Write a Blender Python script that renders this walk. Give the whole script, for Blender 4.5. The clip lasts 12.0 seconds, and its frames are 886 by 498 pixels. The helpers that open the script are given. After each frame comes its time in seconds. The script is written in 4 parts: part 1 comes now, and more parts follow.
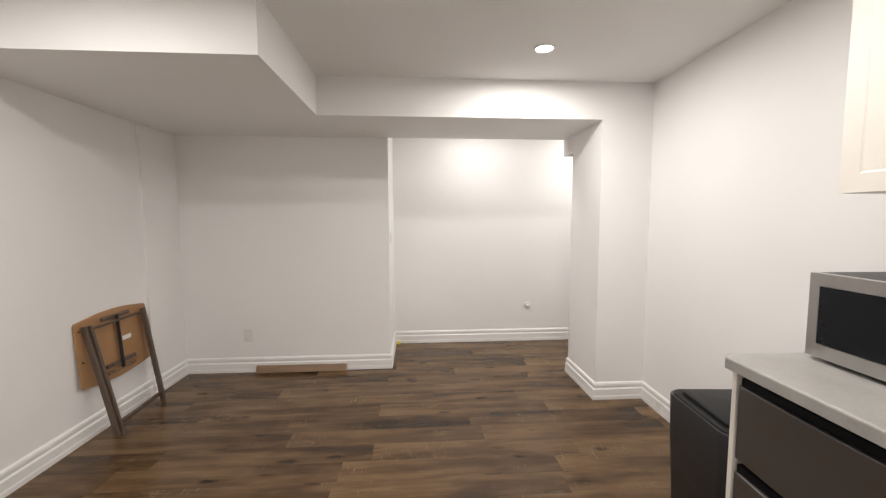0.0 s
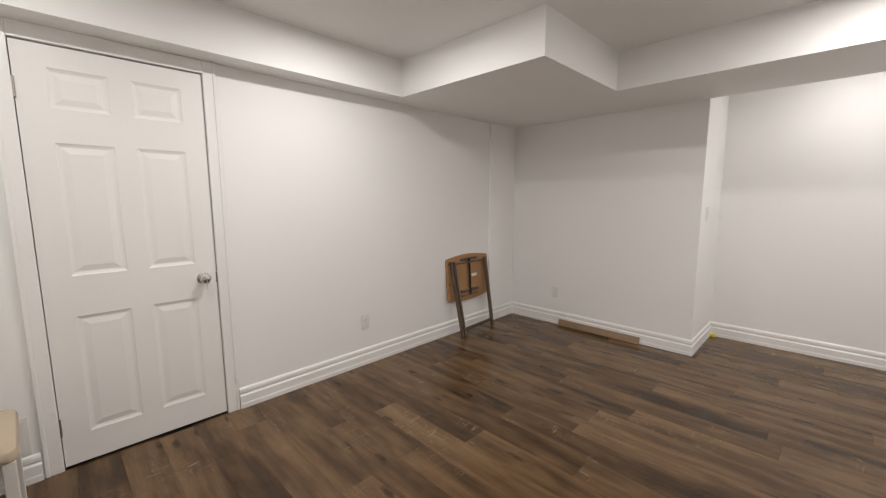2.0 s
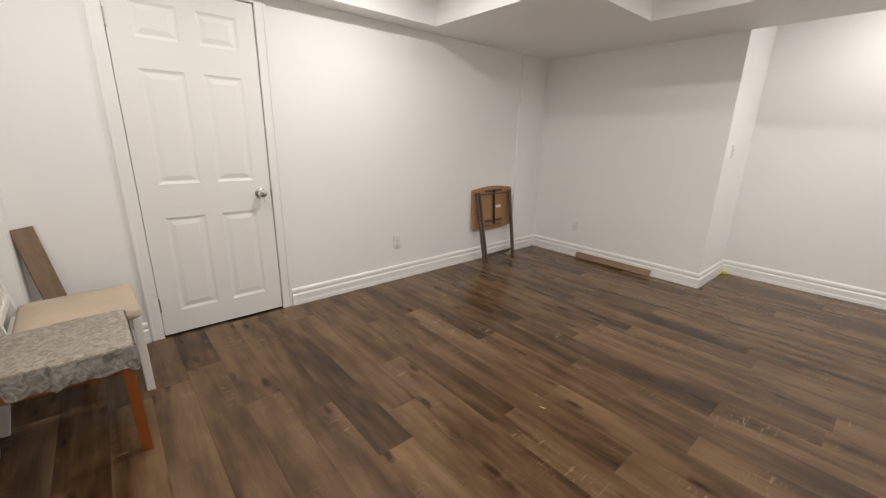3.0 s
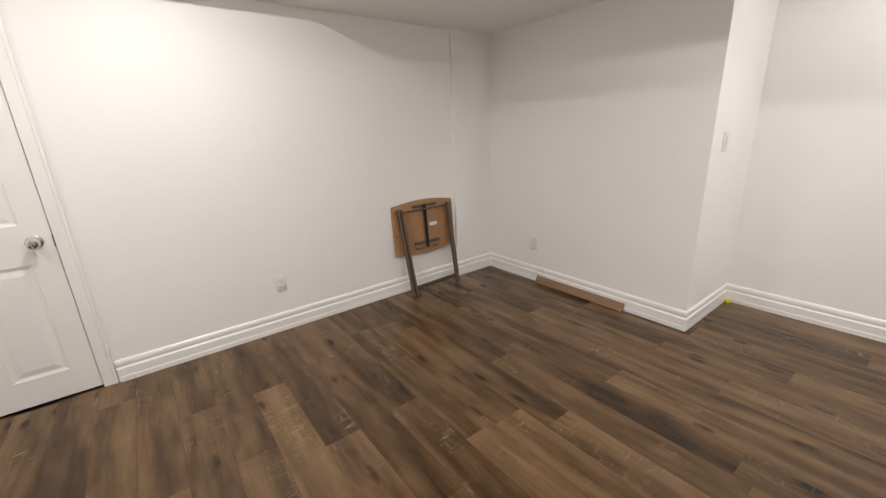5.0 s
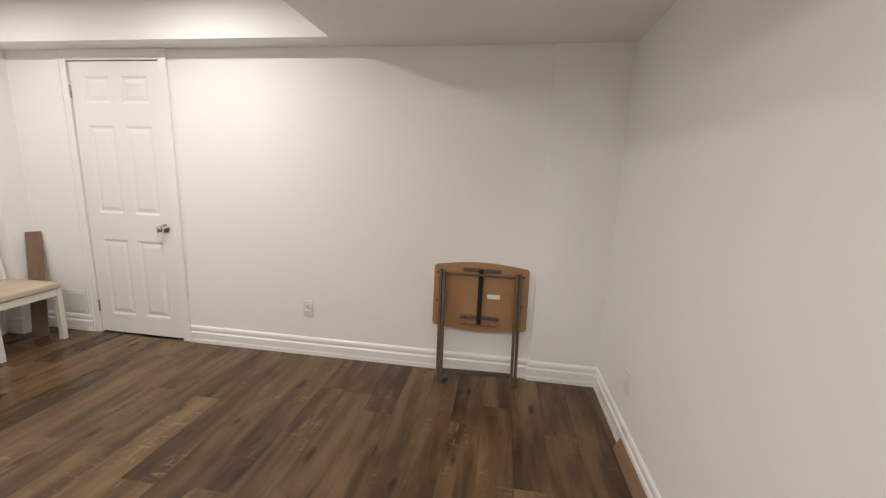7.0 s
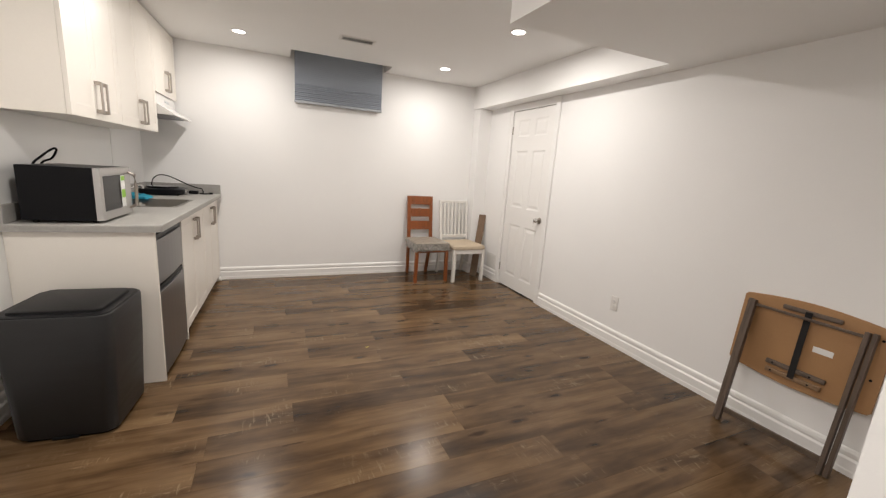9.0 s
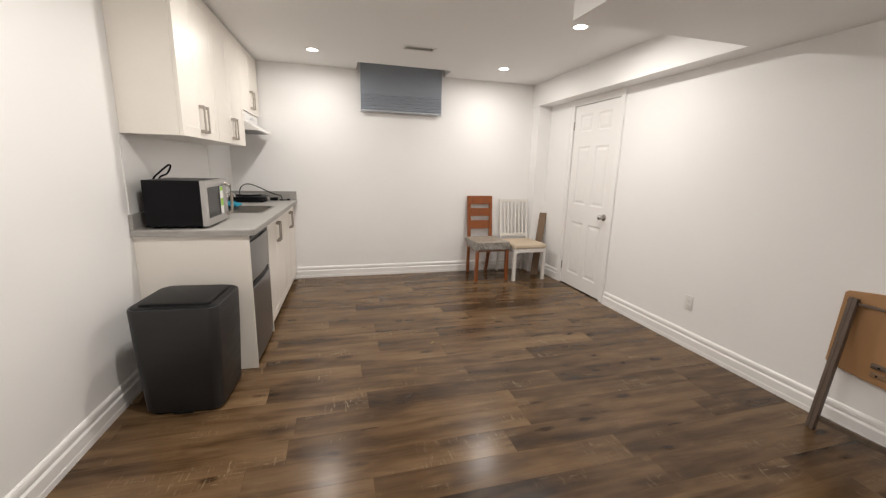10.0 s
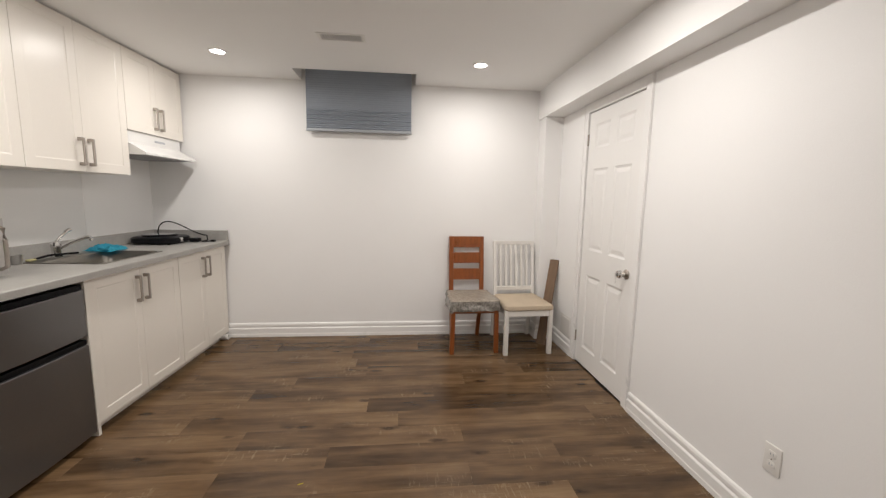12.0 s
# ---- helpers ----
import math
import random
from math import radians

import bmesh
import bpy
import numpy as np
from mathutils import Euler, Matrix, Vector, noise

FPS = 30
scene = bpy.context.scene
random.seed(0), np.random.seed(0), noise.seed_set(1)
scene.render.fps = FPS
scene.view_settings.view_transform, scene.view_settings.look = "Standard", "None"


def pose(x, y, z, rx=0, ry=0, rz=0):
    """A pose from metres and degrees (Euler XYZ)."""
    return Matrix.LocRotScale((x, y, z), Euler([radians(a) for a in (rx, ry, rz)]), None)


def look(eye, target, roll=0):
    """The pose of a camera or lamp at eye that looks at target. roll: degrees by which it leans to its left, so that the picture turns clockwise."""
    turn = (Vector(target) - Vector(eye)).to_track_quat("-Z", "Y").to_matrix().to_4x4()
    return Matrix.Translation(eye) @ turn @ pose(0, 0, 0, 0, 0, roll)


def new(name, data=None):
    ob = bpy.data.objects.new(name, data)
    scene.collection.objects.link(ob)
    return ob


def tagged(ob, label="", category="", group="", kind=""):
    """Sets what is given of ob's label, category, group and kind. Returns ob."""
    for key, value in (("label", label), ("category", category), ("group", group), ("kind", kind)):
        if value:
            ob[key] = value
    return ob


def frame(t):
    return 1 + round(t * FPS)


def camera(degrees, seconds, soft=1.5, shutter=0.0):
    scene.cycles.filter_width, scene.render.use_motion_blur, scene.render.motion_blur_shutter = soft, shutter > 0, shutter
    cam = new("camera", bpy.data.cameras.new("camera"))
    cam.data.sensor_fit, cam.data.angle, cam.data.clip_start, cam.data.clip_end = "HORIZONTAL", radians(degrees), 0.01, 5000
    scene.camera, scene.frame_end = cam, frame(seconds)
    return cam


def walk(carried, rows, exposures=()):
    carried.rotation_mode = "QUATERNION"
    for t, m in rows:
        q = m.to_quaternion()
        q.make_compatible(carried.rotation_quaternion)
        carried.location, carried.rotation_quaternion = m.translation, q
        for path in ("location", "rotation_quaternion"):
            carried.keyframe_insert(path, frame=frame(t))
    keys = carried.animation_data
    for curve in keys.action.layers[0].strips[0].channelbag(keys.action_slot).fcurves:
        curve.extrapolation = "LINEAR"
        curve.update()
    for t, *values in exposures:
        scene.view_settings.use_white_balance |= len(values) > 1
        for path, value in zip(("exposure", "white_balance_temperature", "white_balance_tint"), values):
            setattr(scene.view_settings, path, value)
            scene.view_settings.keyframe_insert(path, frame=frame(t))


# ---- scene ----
cam = camera(97.4, 12.0, soft=1.3)
PATH = [
    (0, (0.117, 0.274, 1.393), (0.253, 2.263, 1.232), -0.1),
    (0.3, (0.142, 0.404, 1.373), (-0.183, 2.374, 1.251), -0.0),
    (0.5, (0.181, 0.471, 1.374), (-0.468, 2.358, 1.235), 0.2),
    (0.8, (0.242, 0.532, 1.374), (-0.764, 2.254, 1.226), 0.6),
    (1, (0.282, 0.536, 1.37), (-0.885, 2.153, 1.225), 0.4),
    (1.5, (0.418, 0.355, 1.348), (-0.948, 1.807, 1.184), -0.8),
    (2, (0.615, 0.099, 1.327), (-0.783, 1.507, 1.072), -0.2),
    (2.2, (0.67, 0.033, 1.326), (-0.741, 1.416, 1.019), 0.6),
    (2.5, (0.769, -0.058, 1.295), (-0.669, 1.259, 0.849), 1.6),
    (2.7, (0.823, -0.116, 1.265), (-0.624, 1.171, 0.764), 2.0),
    (4.3, (0.903, 0.539, 1.295), (-0.574, 1.698, 0.607), -2.6),
    (4.5, (0.867, 0.703, 1.287), (-0.599, 1.888, 0.619), -2.4),
    (5, (0.76, 1.184, 1.324), (-0.768, 2.337, 0.744), -2.3),
    (5.5, (0.708, 1.7, 1.334), (-0.903, 2.793, 0.875), -1.4),
    (6, (0.645, 2.211, 1.352), (-1.125, 3.055, 0.957), -0.6),
    (6.5, (0.603, 2.711, 1.356), (-1.321, 3.158, 1.042), 1.0),
    (7, (0.54, 3.143, 1.334), (-1.404, 2.856, 0.959), 2.1),
    (7.5, (0.416, 3.424, 1.318), (-1.302, 2.468, 0.951), 4.2),
    (7.7, (0.37, 3.514, 1.335), (-1.186, 2.302, 1.005), 4.5),
    (9.3, (0.668, 4.1, 1.318), (-0.025, 2.271, 0.902), 3.6),
    (9.5, (0.697, 4.133, 1.312), (0.074, 2.28, 0.889), 3.4),
    (10, (0.664, 4.071, 1.333), (0.137, 2.186, 0.92), 1.6),
    (10.5, (0.463, 3.853, 1.35), (-0.032, 1.952, 0.971), -0.2),
    (11, (0.19, 3.563, 1.356), (-0.325, 1.664, 0.996), -1.6),
    (11.3, (-0.036, 3.38, 1.374), (-0.618, 1.497, 1.031), -2.3),
    (11.5, (-0.153, 3.275, 1.377), (-0.776, 1.406, 1.032), -1.8),
    (12, (-0.511, 3.084, 1.351), (-0.711, 1.111, 1.089), 1.1),
]
EXPOSURES = [(0.0, 0.20, 6230, 10), (0.5, 0.10, 6050, 10), (1.0, -0.01, 6070, 10), (1.5, -0.05, 6060, 10), (2.0, 0.01, 6170, 10), (2.7, 0.10, 6220, 10), (4.3, 0.35, 6230, 10), (5.5, 0.20, 6200, 10), (6.5, 0.14, 6280, 10), (7.7, 0.31, 6350, 10), (9.3, 0.26, 6320, 10), (11.0, 0.21, 6310, 10), (12.0, 0.16, 6260, 10)]
walk(cam, [(t, look(eye, target, roll)) for t, eye, target, roll in PATH], EXPOSURES)

# ---- world and lights ----
world = bpy.data.worlds.new("world")
scene.world = world
world.use_nodes = True
world.node_tree.nodes["Background"].inputs["Color"].default_value = (0.5, 0.55, 0.6, 1)
world.node_tree.nodes["Background"].inputs["Strength"].default_value = 0.02

CEIL = 2.365        # ceiling height
LOW = 2.10          # underside of soffits
LAMP_WATTS = 24.5
LAMP_COLOUR = (1.0, 0.93, 0.855)
LAMPS = [(0.83, -0.02, 0.29), (-1.09, -0.02, 0.31), (-1.10, 1.32, 0.55), (0.86, 2.555, 0.66), (0.86, 1.32, 0.36), (0.75, 3.97, 0.21), (2.05, 4.05, 0.27)]   # place and share of the watts; the last three are unseen and added


# ---- small builders ----
def box(bm, x0, x1, y0, y1, z0, z1, bev=0.0, seg=2, m=None):
    """A box with rounded edges, joined into bm."""
    b = bmesh.new()
    bmesh.ops.create_cube(b, size=1)
    for v in b.verts:
        v.co = Vector(((x0 + x1) / 2 + v.co.x * (x1 - x0), (y0 + y1) / 2 + v.co.y * (y1 - y0), (z0 + z1) / 2 + v.co.z * (z1 - z0)))
    if bev:
        bmesh.ops.bevel(b, geom=b.edges[:], offset=bev, segments=seg, profile=0.5, affect="EDGES")
    if m is not None:
        b.transform(m)
    join(bm, b)
    return bm


def join(bm, b):
    me = bpy.data.meshes.new("tmp")
    b.to_mesh(me)
    b.free()
    bm.from_mesh(me)
    bpy.data.meshes.remove(me)


def cyl(bm, p0, p1, r, r2=None, seg=16):
    """A closed cylinder or cone from p0 to p1."""
    p0, p1 = Vector(p0), Vector(p1)
    b = bmesh.new()
    bmesh.ops.create_cone(b, cap_ends=True, segments=seg, radius1=r, radius2=r if r2 is None else r2, depth=(p1 - p0).length)
    b.transform(Matrix.Translation((p0 + p1) / 2) @ (p1 - p0).to_track_quat("Z", "Y").to_matrix().to_4x4())
    join(bm, b)
    return bm


def tube(bm, pts, r, seg=8):
    """A bent round rod along pts."""
    pts = [Vector(p) for p in pts]
    rings = []
    for i, p in enumerate(pts):
        d = (pts[min(i + 1, len(pts) - 1)] - pts[max(i - 1, 0)]).normalized()
        up = Vector((0, 0, 1)) if abs(d.z) < 0.95 else Vector((1, 0, 0))
        a = d.cross(up).normalized()
        c = a.cross(d)
        rings.append([bm.verts.new(p + r * (math.cos(2 * math.pi * k / seg) * a + math.sin(2 * math.pi * k / seg) * c)) for k in range(seg)])
    for r0, r1 in zip(rings, rings[1:]):
        for k in range(seg):
            bm.faces.new((r0[k], r0[(k + 1) % seg], r1[(k + 1) % seg], r1[k]))
    bm.faces.new(rings[0][::-1])
    bm.faces.new(rings[-1])
    return bm


def smooth_path(pts, n=6):
    """Points of a round curve through pts."""
    p = [Vector(pts[0])] + [Vector(q) for q in pts] + [Vector(pts[-1])]
    out = []
    for a, b, c, d in zip(p, p[1:], p[2:], p[3:]):
        for k in range(n):
            s = k / n
            out.append(0.5 * (2 * b + (c - a) * s + (2 * a - 5 * b + 4 * c - d) * s * s + (3 * b - a - 3 * c + d) * s ** 3))
    return out + [p[-1]]


def lathe(bm, profile, seg=24, m=None):
    """A turned body about z from (radius, height) pairs."""
    b = bmesh.new()
    rings = [[b.verts.new((r * math.cos(2 * math.pi * k / seg), r * math.sin(2 * math.pi * k / seg), z)) for k in range(seg)] for r, z in profile]
    for r0, r1 in zip(rings, rings[1:]):
        for k in range(seg):
            b.faces.new((r0[k], r0[(k + 1) % seg], r1[(k + 1) % seg], r1[k]))
    b.faces.new(rings[0][::-1])
    b.faces.new(rings[-1])
    if m is not None:
        b.transform(m)
    join(bm, b)
    return bm


def prism(bm, outline, z0, z1, bev=0.0, m=None):
    """A flat outline of (x, y) raised from z0 to z1."""
    b = bmesh.new()
    lo = [b.verts.new((x, y, z0)) for x, y in outline]
    hi = [b.verts.new((x, y, z1)) for x, y in outline]
    n = len(outline)
    b.faces.new(lo[::-1])
    b.faces.new(hi)
    for k in range(n):
        b.faces.new((lo[k], lo[(k + 1) % n], hi[(k + 1) % n], hi[k]))
    bmesh.ops.recalc_face_normals(b, faces=b.faces[:])
    if bev:
        rim = [e for e in b.edges if abs(e.verts[0].co.z - e.verts[1].co.z) < 1e-6]
        bmesh.ops.bevel(b, geom=rim, offset=bev, segments=2, profile=0.5, affect="EDGES")
    if m is not None:
        b.transform(m)
    join(bm, b)
    return bm


def rounded(x0, x1, y0, y1, r, n=6):
    """The outline of a rectangle with round corners."""
    out = []
    for cx, cy, a0 in ((x1 - r, y1 - r, 0), (x0 + r, y1 - r, 90), (x0 + r, y0 + r, 180), (x1 - r, y0 + r, 270)):
        for k in range(n + 1):
            a = radians(a0 + 90 * k / n)
            out.append((cx + r * math.cos(a), cy + r * math.sin(a)))
    return out


def sweep(bm, path, profile):
    """A moulding: profile of (out, up) carried along a floor line with mitred corners. Out is to the right of the way."""
    pts = [Vector(p) for p in path]
    rings = []
    for i, p in enumerate(pts):
        a = (p - pts[i - 1]).normalized() if i else None
        b = (pts[i + 1] - p).normalized() if i + 1 < len(pts) else None
        na = Vector((a.y, -a.x)) if a else None
        nb = Vector((b.y, -b.x)) if b else None
        n = na or nb
        if na and nb:
            n = (na + nb) / (1 + na.dot(nb))
        rings.append([bm.verts.new((p.x + n.x * o, p.y + n.y * o, u)) for o, u in profile])
    for r0, r1 in zip(rings, rings[1:]):
        for k in range(len(profile)):
            j = (k + 1) % len(profile)
            bm.faces.new((r0[k], r0[j], r1[j], r1[k]))
    bm.faces.new(rings[0])
    bm.faces.new(rings[-1][::-1])
    bmesh.ops.recalc_face_normals(bm, faces=bm.faces[:])
    return bm


def part(name, bm, material, parent=None, label="", smooth=False, m=None):
    """Links a bmesh as one mesh object under a thing or a part."""
    me = bpy.data.meshes.new(name)
    bm.to_mesh(me)
    bm.free()
    me.materials.append(material)
    if smooth:
        me.polygons.foreach_set("use_smooth", [True] * len(me.polygons))
        me.set_sharp_from_angle(angle=radians(40))
    ob = new(name, me)
    if parent is not None:
        ob.parent = parent
    if m is not None:
        ob.matrix_basis = m
    if label:
        tagged(ob, label)
    return ob


def thing(name, label, category, m=None, group=""):
    ob = new(name)
    ob.empty_display_size = 0.1
    if m is not None:
        ob.matrix_basis = m
    return tagged(ob, label, category, group)


def structure(name, bm, material, label="", smooth=False):
    return tagged(part(name, bm, material, smooth=smooth), label, "", "", "structure")


# ---- materials ----
def nodes_of(name):
    mt = bpy.data.materials.new(name)
    mt.use_nodes = True
    return mt, mt.node_tree, mt.node_tree.nodes["Principled BSDF"]


def surface(name, colour, rough=0.5, metal=0.0, var=0.06, scale=3.0, grain=60.0, bump=0.05, stretch=(1, 1, 1), rough_var=0.08, spec=0.5):
    """A plain material with uneven tone at two scales, uneven gloss and fine relief."""
    mt, nt, bsdf = nodes_of(name)
    co = nt.nodes.new("ShaderNodeTexCoord")
    mp = nt.nodes.new("ShaderNodeMapping")
    mp.inputs["Scale"].default_value = stretch
    nt.links.new(co.outputs["Object"], mp.inputs["Vector"])
    n1 = nt.nodes.new("ShaderNodeTexNoise")
    n1.inputs["Scale"].default_value = scale
    n1.inputs["Detail"].default_value = 4
    n2 = nt.nodes.new("ShaderNodeTexNoise")
    n2.inputs["Scale"].default_value = grain
    n2.inputs["Detail"].default_value = 3
    for n in (n1, n2):
        nt.links.new(mp.outputs["Vector"], n.inputs["Vector"])
    add = nt.nodes.new("ShaderNodeMath")
    add.operation = "MULTIPLY_ADD"
    add.inputs[1].default_value = 0.5
    nt.links.new(n2.outputs["Fac"], add.inputs[0])
    nt.links.new(n1.outputs["Fac"], add.inputs[2])
    mr = nt.nodes.new("ShaderNodeMapRange")
    mr.inputs["From Min"].default_value = 0.45
    mr.inputs["From Max"].default_value = 1.05
    mr.inputs["To Min"].default_value = 1 - var
    mr.inputs["To Max"].default_value = 1 + var
    nt.links.new(add.outputs[0], mr.inputs["Value"])
    mul = nt.nodes.new("ShaderNodeVectorMath")
    mul.operation = "SCALE"
    mul.inputs[0].default_value = colour
    nt.links.new(mr.outputs["Result"], mul.inputs["Scale"])
    nt.links.new(mul.outputs["Vector"], bsdf.inputs["Base Color"])
    rr = nt.nodes.new("ShaderNodeMapRange")
    rr.inputs["To Min"].default_value = max(0.02, rough - rough_var)
    rr.inputs["To Max"].default_value = min(1, rough + rough_var)
    nt.links.new(n1.outputs["Fac"], rr.inputs["Value"])
    nt.links.new(rr.outputs["Result"], bsdf.inputs["Roughness"])
    bsdf.inputs["Metallic"].default_value = metal
    bsdf.inputs["Specular IOR Level"].default_value = spec
    if bump:
        bp = nt.nodes.new("ShaderNodeBump")
        bp.inputs["Strength"].default_value = bump
        bp.inputs["Distance"].default_value = 0.01
        nt.links.new(n2.outputs["Fac"], bp.inputs["Height"])
        nt.links.new(bp.outputs["Normal"], bsdf.inputs["Normal"])
    return mt


def laminate():
    """Dark brown laminate planks, each with its own tone, smoky streaks, knots and pale worn flecks."""
    mt, nt, bsdf = nodes_of("laminate")
    N, L = nt.nodes.new, nt.links.new
    co, info = N("ShaderNodeTexCoord"), N("ShaderNodeObjectInfo")
    off = N("ShaderNodeVectorMath")
    off.operation = "MULTIPLY_ADD"
    comb = N("ShaderNodeCombineXYZ")
    for k, f in enumerate((37.0, 53.0, 71.0)):
        mm = N("ShaderNodeMath")
        mm.operation = "MULTIPLY"
        mm.inputs[1].default_value = f
        L(info.outputs["Random"], mm.inputs[0])
        L(mm.outputs[0], comb.inputs[k])
    off.inputs[1].default_value = (1, 1, 1)
    L(co.outputs["Object"], off.inputs[0])
    L(comb.outputs[0], off.inputs[2])

    def noise_of(scale, detail=4.0, dist=0.0, rough=0.55):
        mp = N("ShaderNodeMapping")
        mp.inputs["Scale"].default_value = scale
        L(off.outputs[0], mp.inputs["Vector"])
        n = N("ShaderNodeTexNoise")
        n.inputs["Scale"].default_value = 1.0
        n.inputs["Detail"].default_value = detail
        n.inputs["Roughness"].default_value = rough
        n.inputs["Distortion"].default_value = dist
        L(mp.outputs["Vector"], n.inputs["Vector"])
        return n.outputs["Fac"]

    def ramp(fac, stops):
        r = N("ShaderNodeValToRGB")
        el = r.color_ramp.elements
        while len(el) < len(stops):
            el.new(0.5)
        for e, (p, c) in zip(el, stops):
            e.position, e.color = p, (*c, 1)
        L(fac, r.inputs["Fac"])
        return r.outputs["Color"]

    def mix(kind, fac, a, b):
        m = N("ShaderNodeMix")
        m.data_type, m.blend_type = "RGBA", kind
        if isinstance(fac, float):
            m.inputs["Factor"].default_value = fac
        else:
            L(fac, m.inputs["Factor"])
        L(a, m.inputs["A"])
        L(b, m.inputs["B"])
        return m.outputs["Result"]

    def math_of(op, a, b):
        m = N("ShaderNodeMath")
        m.operation = op
        for k, v in enumerate((a, b)):
            if isinstance(v, float):
                m.inputs[k].default_value = v
            else:
                L(v, m.inputs[k])
        return m.outputs[0]

    # smoky streaks along the board, a tone of its own, and a print that darkens towards one end
    broad = noise_of((0.9, 7.0, 1), 2.0, 0.6, 0.45)
    mid = noise_of((2.4, 20.0, 1), 3.0, 0.8, 0.5)
    cloud = noise_of((5.0, 11.0, 1), 3.0, 0.4, 0.5)
    sep = N("ShaderNodeSeparateXYZ")
    L(co.outputs["Object"], sep.inputs[0])
    tone = math_of("ADD", math_of("MULTIPLY", broad, 0.70), math_of("MULTIPLY", mid, 0.34))
    tone = math_of("ADD", tone, math_of("MULTIPLY", cloud, 0.28))
    tone = math_of("ADD", tone, math_of("MULTIPLY", info.outputs["Random"], 0.06))
    tone = math_of("ADD", tone, math_of("MULTIPLY", sep.outputs[0], -0.08))
    tone = math_of("SUBTRACT", tone, 0.165)
    colour = ramp(tone, ((0.28, (0.026, 0.0142, 0.0066)), (0.42, (0.072, 0.0405, 0.0185)), (0.57, (0.130, 0.0770, 0.0370)), (0.80, (0.215, 0.136, 0.069))))
    grain = noise_of((7.0, 130.0, 1), 3)
    colour = mix("MULTIPLY", 0.22, colour, ramp(grain, ((0.3, (0.55, 0.53, 0.5)), (0.7, (1.25, 1.25, 1.25)))))
    # knots: small dark ovals
    kmap = N("ShaderNodeMapping")
    kmap.inputs["Scale"].default_value = (2.6, 7.5, 1)
    L(off.outputs[0], kmap.inputs["Vector"])
    kv = N("ShaderNodeTexVoronoi")
    kv.inputs["Scale"].default_value = 1.0
    L(kmap.outputs["Vector"], kv.inputs["Vector"])
    ragged = math_of("ADD", kv.outputs["Distance"], math_of("MULTIPLY", math_of("SUBTRACT", noise_of((22.0, 40.0, 1), 2), 0.5), 0.16))
    colour = mix("MULTIPLY", 0.85, colour, ramp(ragged, ((0.07, (0.22, 0.17, 0.14)), (0.17, (1, 1, 1)))))
    # pale worn flecks, some across the grain like old saw marks
    along = noise_of((9.0, 60.0, 1), 4, 0.6, 0.65)
    across = noise_of((70.0, 12.0, 1), 3, 0.6, 0.6)
    where = noise_of((2.6, 6.5, 1), 2, 0.3)
    where = math_of("SUBTRACT", where, math_of("MULTIPLY", sep.outputs[0], 0.09))
    a = ramp(math_of("MAXIMUM", along, across), ((0.57, (0, 0, 0)), (0.76, (1, 1, 1))))
    b = ramp(where, ((0.55, (0, 0, 0)), (0.70, (1, 1, 1))))
    mask = mix("MULTIPLY", 1.0, a, b)
    pale = N("ShaderNodeRGB")
    pale.outputs[0].default_value = (0.40, 0.315, 0.195, 1)
    colour = mix("MIX", math_of("MULTIPLY", mask, 0.55), colour, pale.outputs[0])
    L(colour, bsdf.inputs["Base Color"])
    bsdf.inputs["Specular IOR Level"].default_value = 0.30
    rr = N("ShaderNodeMapRange")
    rr.inputs["To Min"].default_value, rr.inputs["To Max"].default_value = 0.19, 0.27
    L(grain, rr.inputs["Value"])
    L(rr.outputs["Result"], bsdf.inputs["Roughness"])
    bp = N("ShaderNodeBump")
    bp.inputs["Strength"].default_value, bp.inputs["Distance"].default_value = 0.025, 0.002
    L(grain, bp.inputs["Height"])
    L(bp.outputs["Normal"], bsdf.inputs["Normal"])
    return mt


WALL = surface("wall_paint", (0.89, 0.88, 0.865), 0.62, var=0.015, scale=1.4, grain=180, bump=0.05)
CEILING = surface("ceiling_paint", (0.88, 0.87, 0.855), 0.85, var=0.015, scale=1.1, grain=140, bump=0.06)
TRIM = surface("trim_paint", (0.885, 0.872, 0.852), 0.30, var=0.02, scale=2.5, grain=90, bump=0.03)
DOOR = surface("door_paint", (0.865, 0.85, 0.825), 0.36, var=0.02, scale=2.0, grain=220, bump=0.05, stretch=(1, 1, 0.2))
FLOOR = laminate()
SUBFLOOR = surface("underlay", (0.02, 0.014, 0.01), 0.7)
CABINET = surface("cabinet_lacquer", (0.85, 0.805, 0.735), 0.34, var=0.02, scale=2.0, grain=120, bump=0.02)
NICKEL = surface("brushed_nickel", (0.42, 0.38, 0.34), 0.34, 1.0, var=0.08, scale=8, grain=200, bump=0.04)
STEEL = surface("stainless_steel", (0.52, 0.51, 0.50), 0.32, 1.0, var=0.05, scale=4, grain=160, bump=0.03, stretch=(1, 12, 1))
CHROME = surface("chrome", (0.72, 0.71, 0.70), 0.14, 1.0, var=0.04, bump=0.0)
BLACK = surface("black_plastic", (0.008, 0.008, 0.009), 0.34, var=0.1, grain=300, bump=0.02, spec=0.10)
GLASS_BLACK = surface("dark_glass", (0.008, 0.009, 0.011), 0.10, var=0.05, bump=0.0, rough_var=0.03, spec=0.25)


def lamp_glow():
    mt, nt, bsdf = nodes_of("lamp_glow")
    bsdf.inputs["Base Color"].default_value = (0.9, 0.9, 0.9, 1)
    bsdf.inputs["Emission Color"].default_value = (*LAMP_COLOUR, 1)
    bsdf.inputs["Emission Strength"].default_value = 14.0
    return mt


GLOW = lamp_glow()

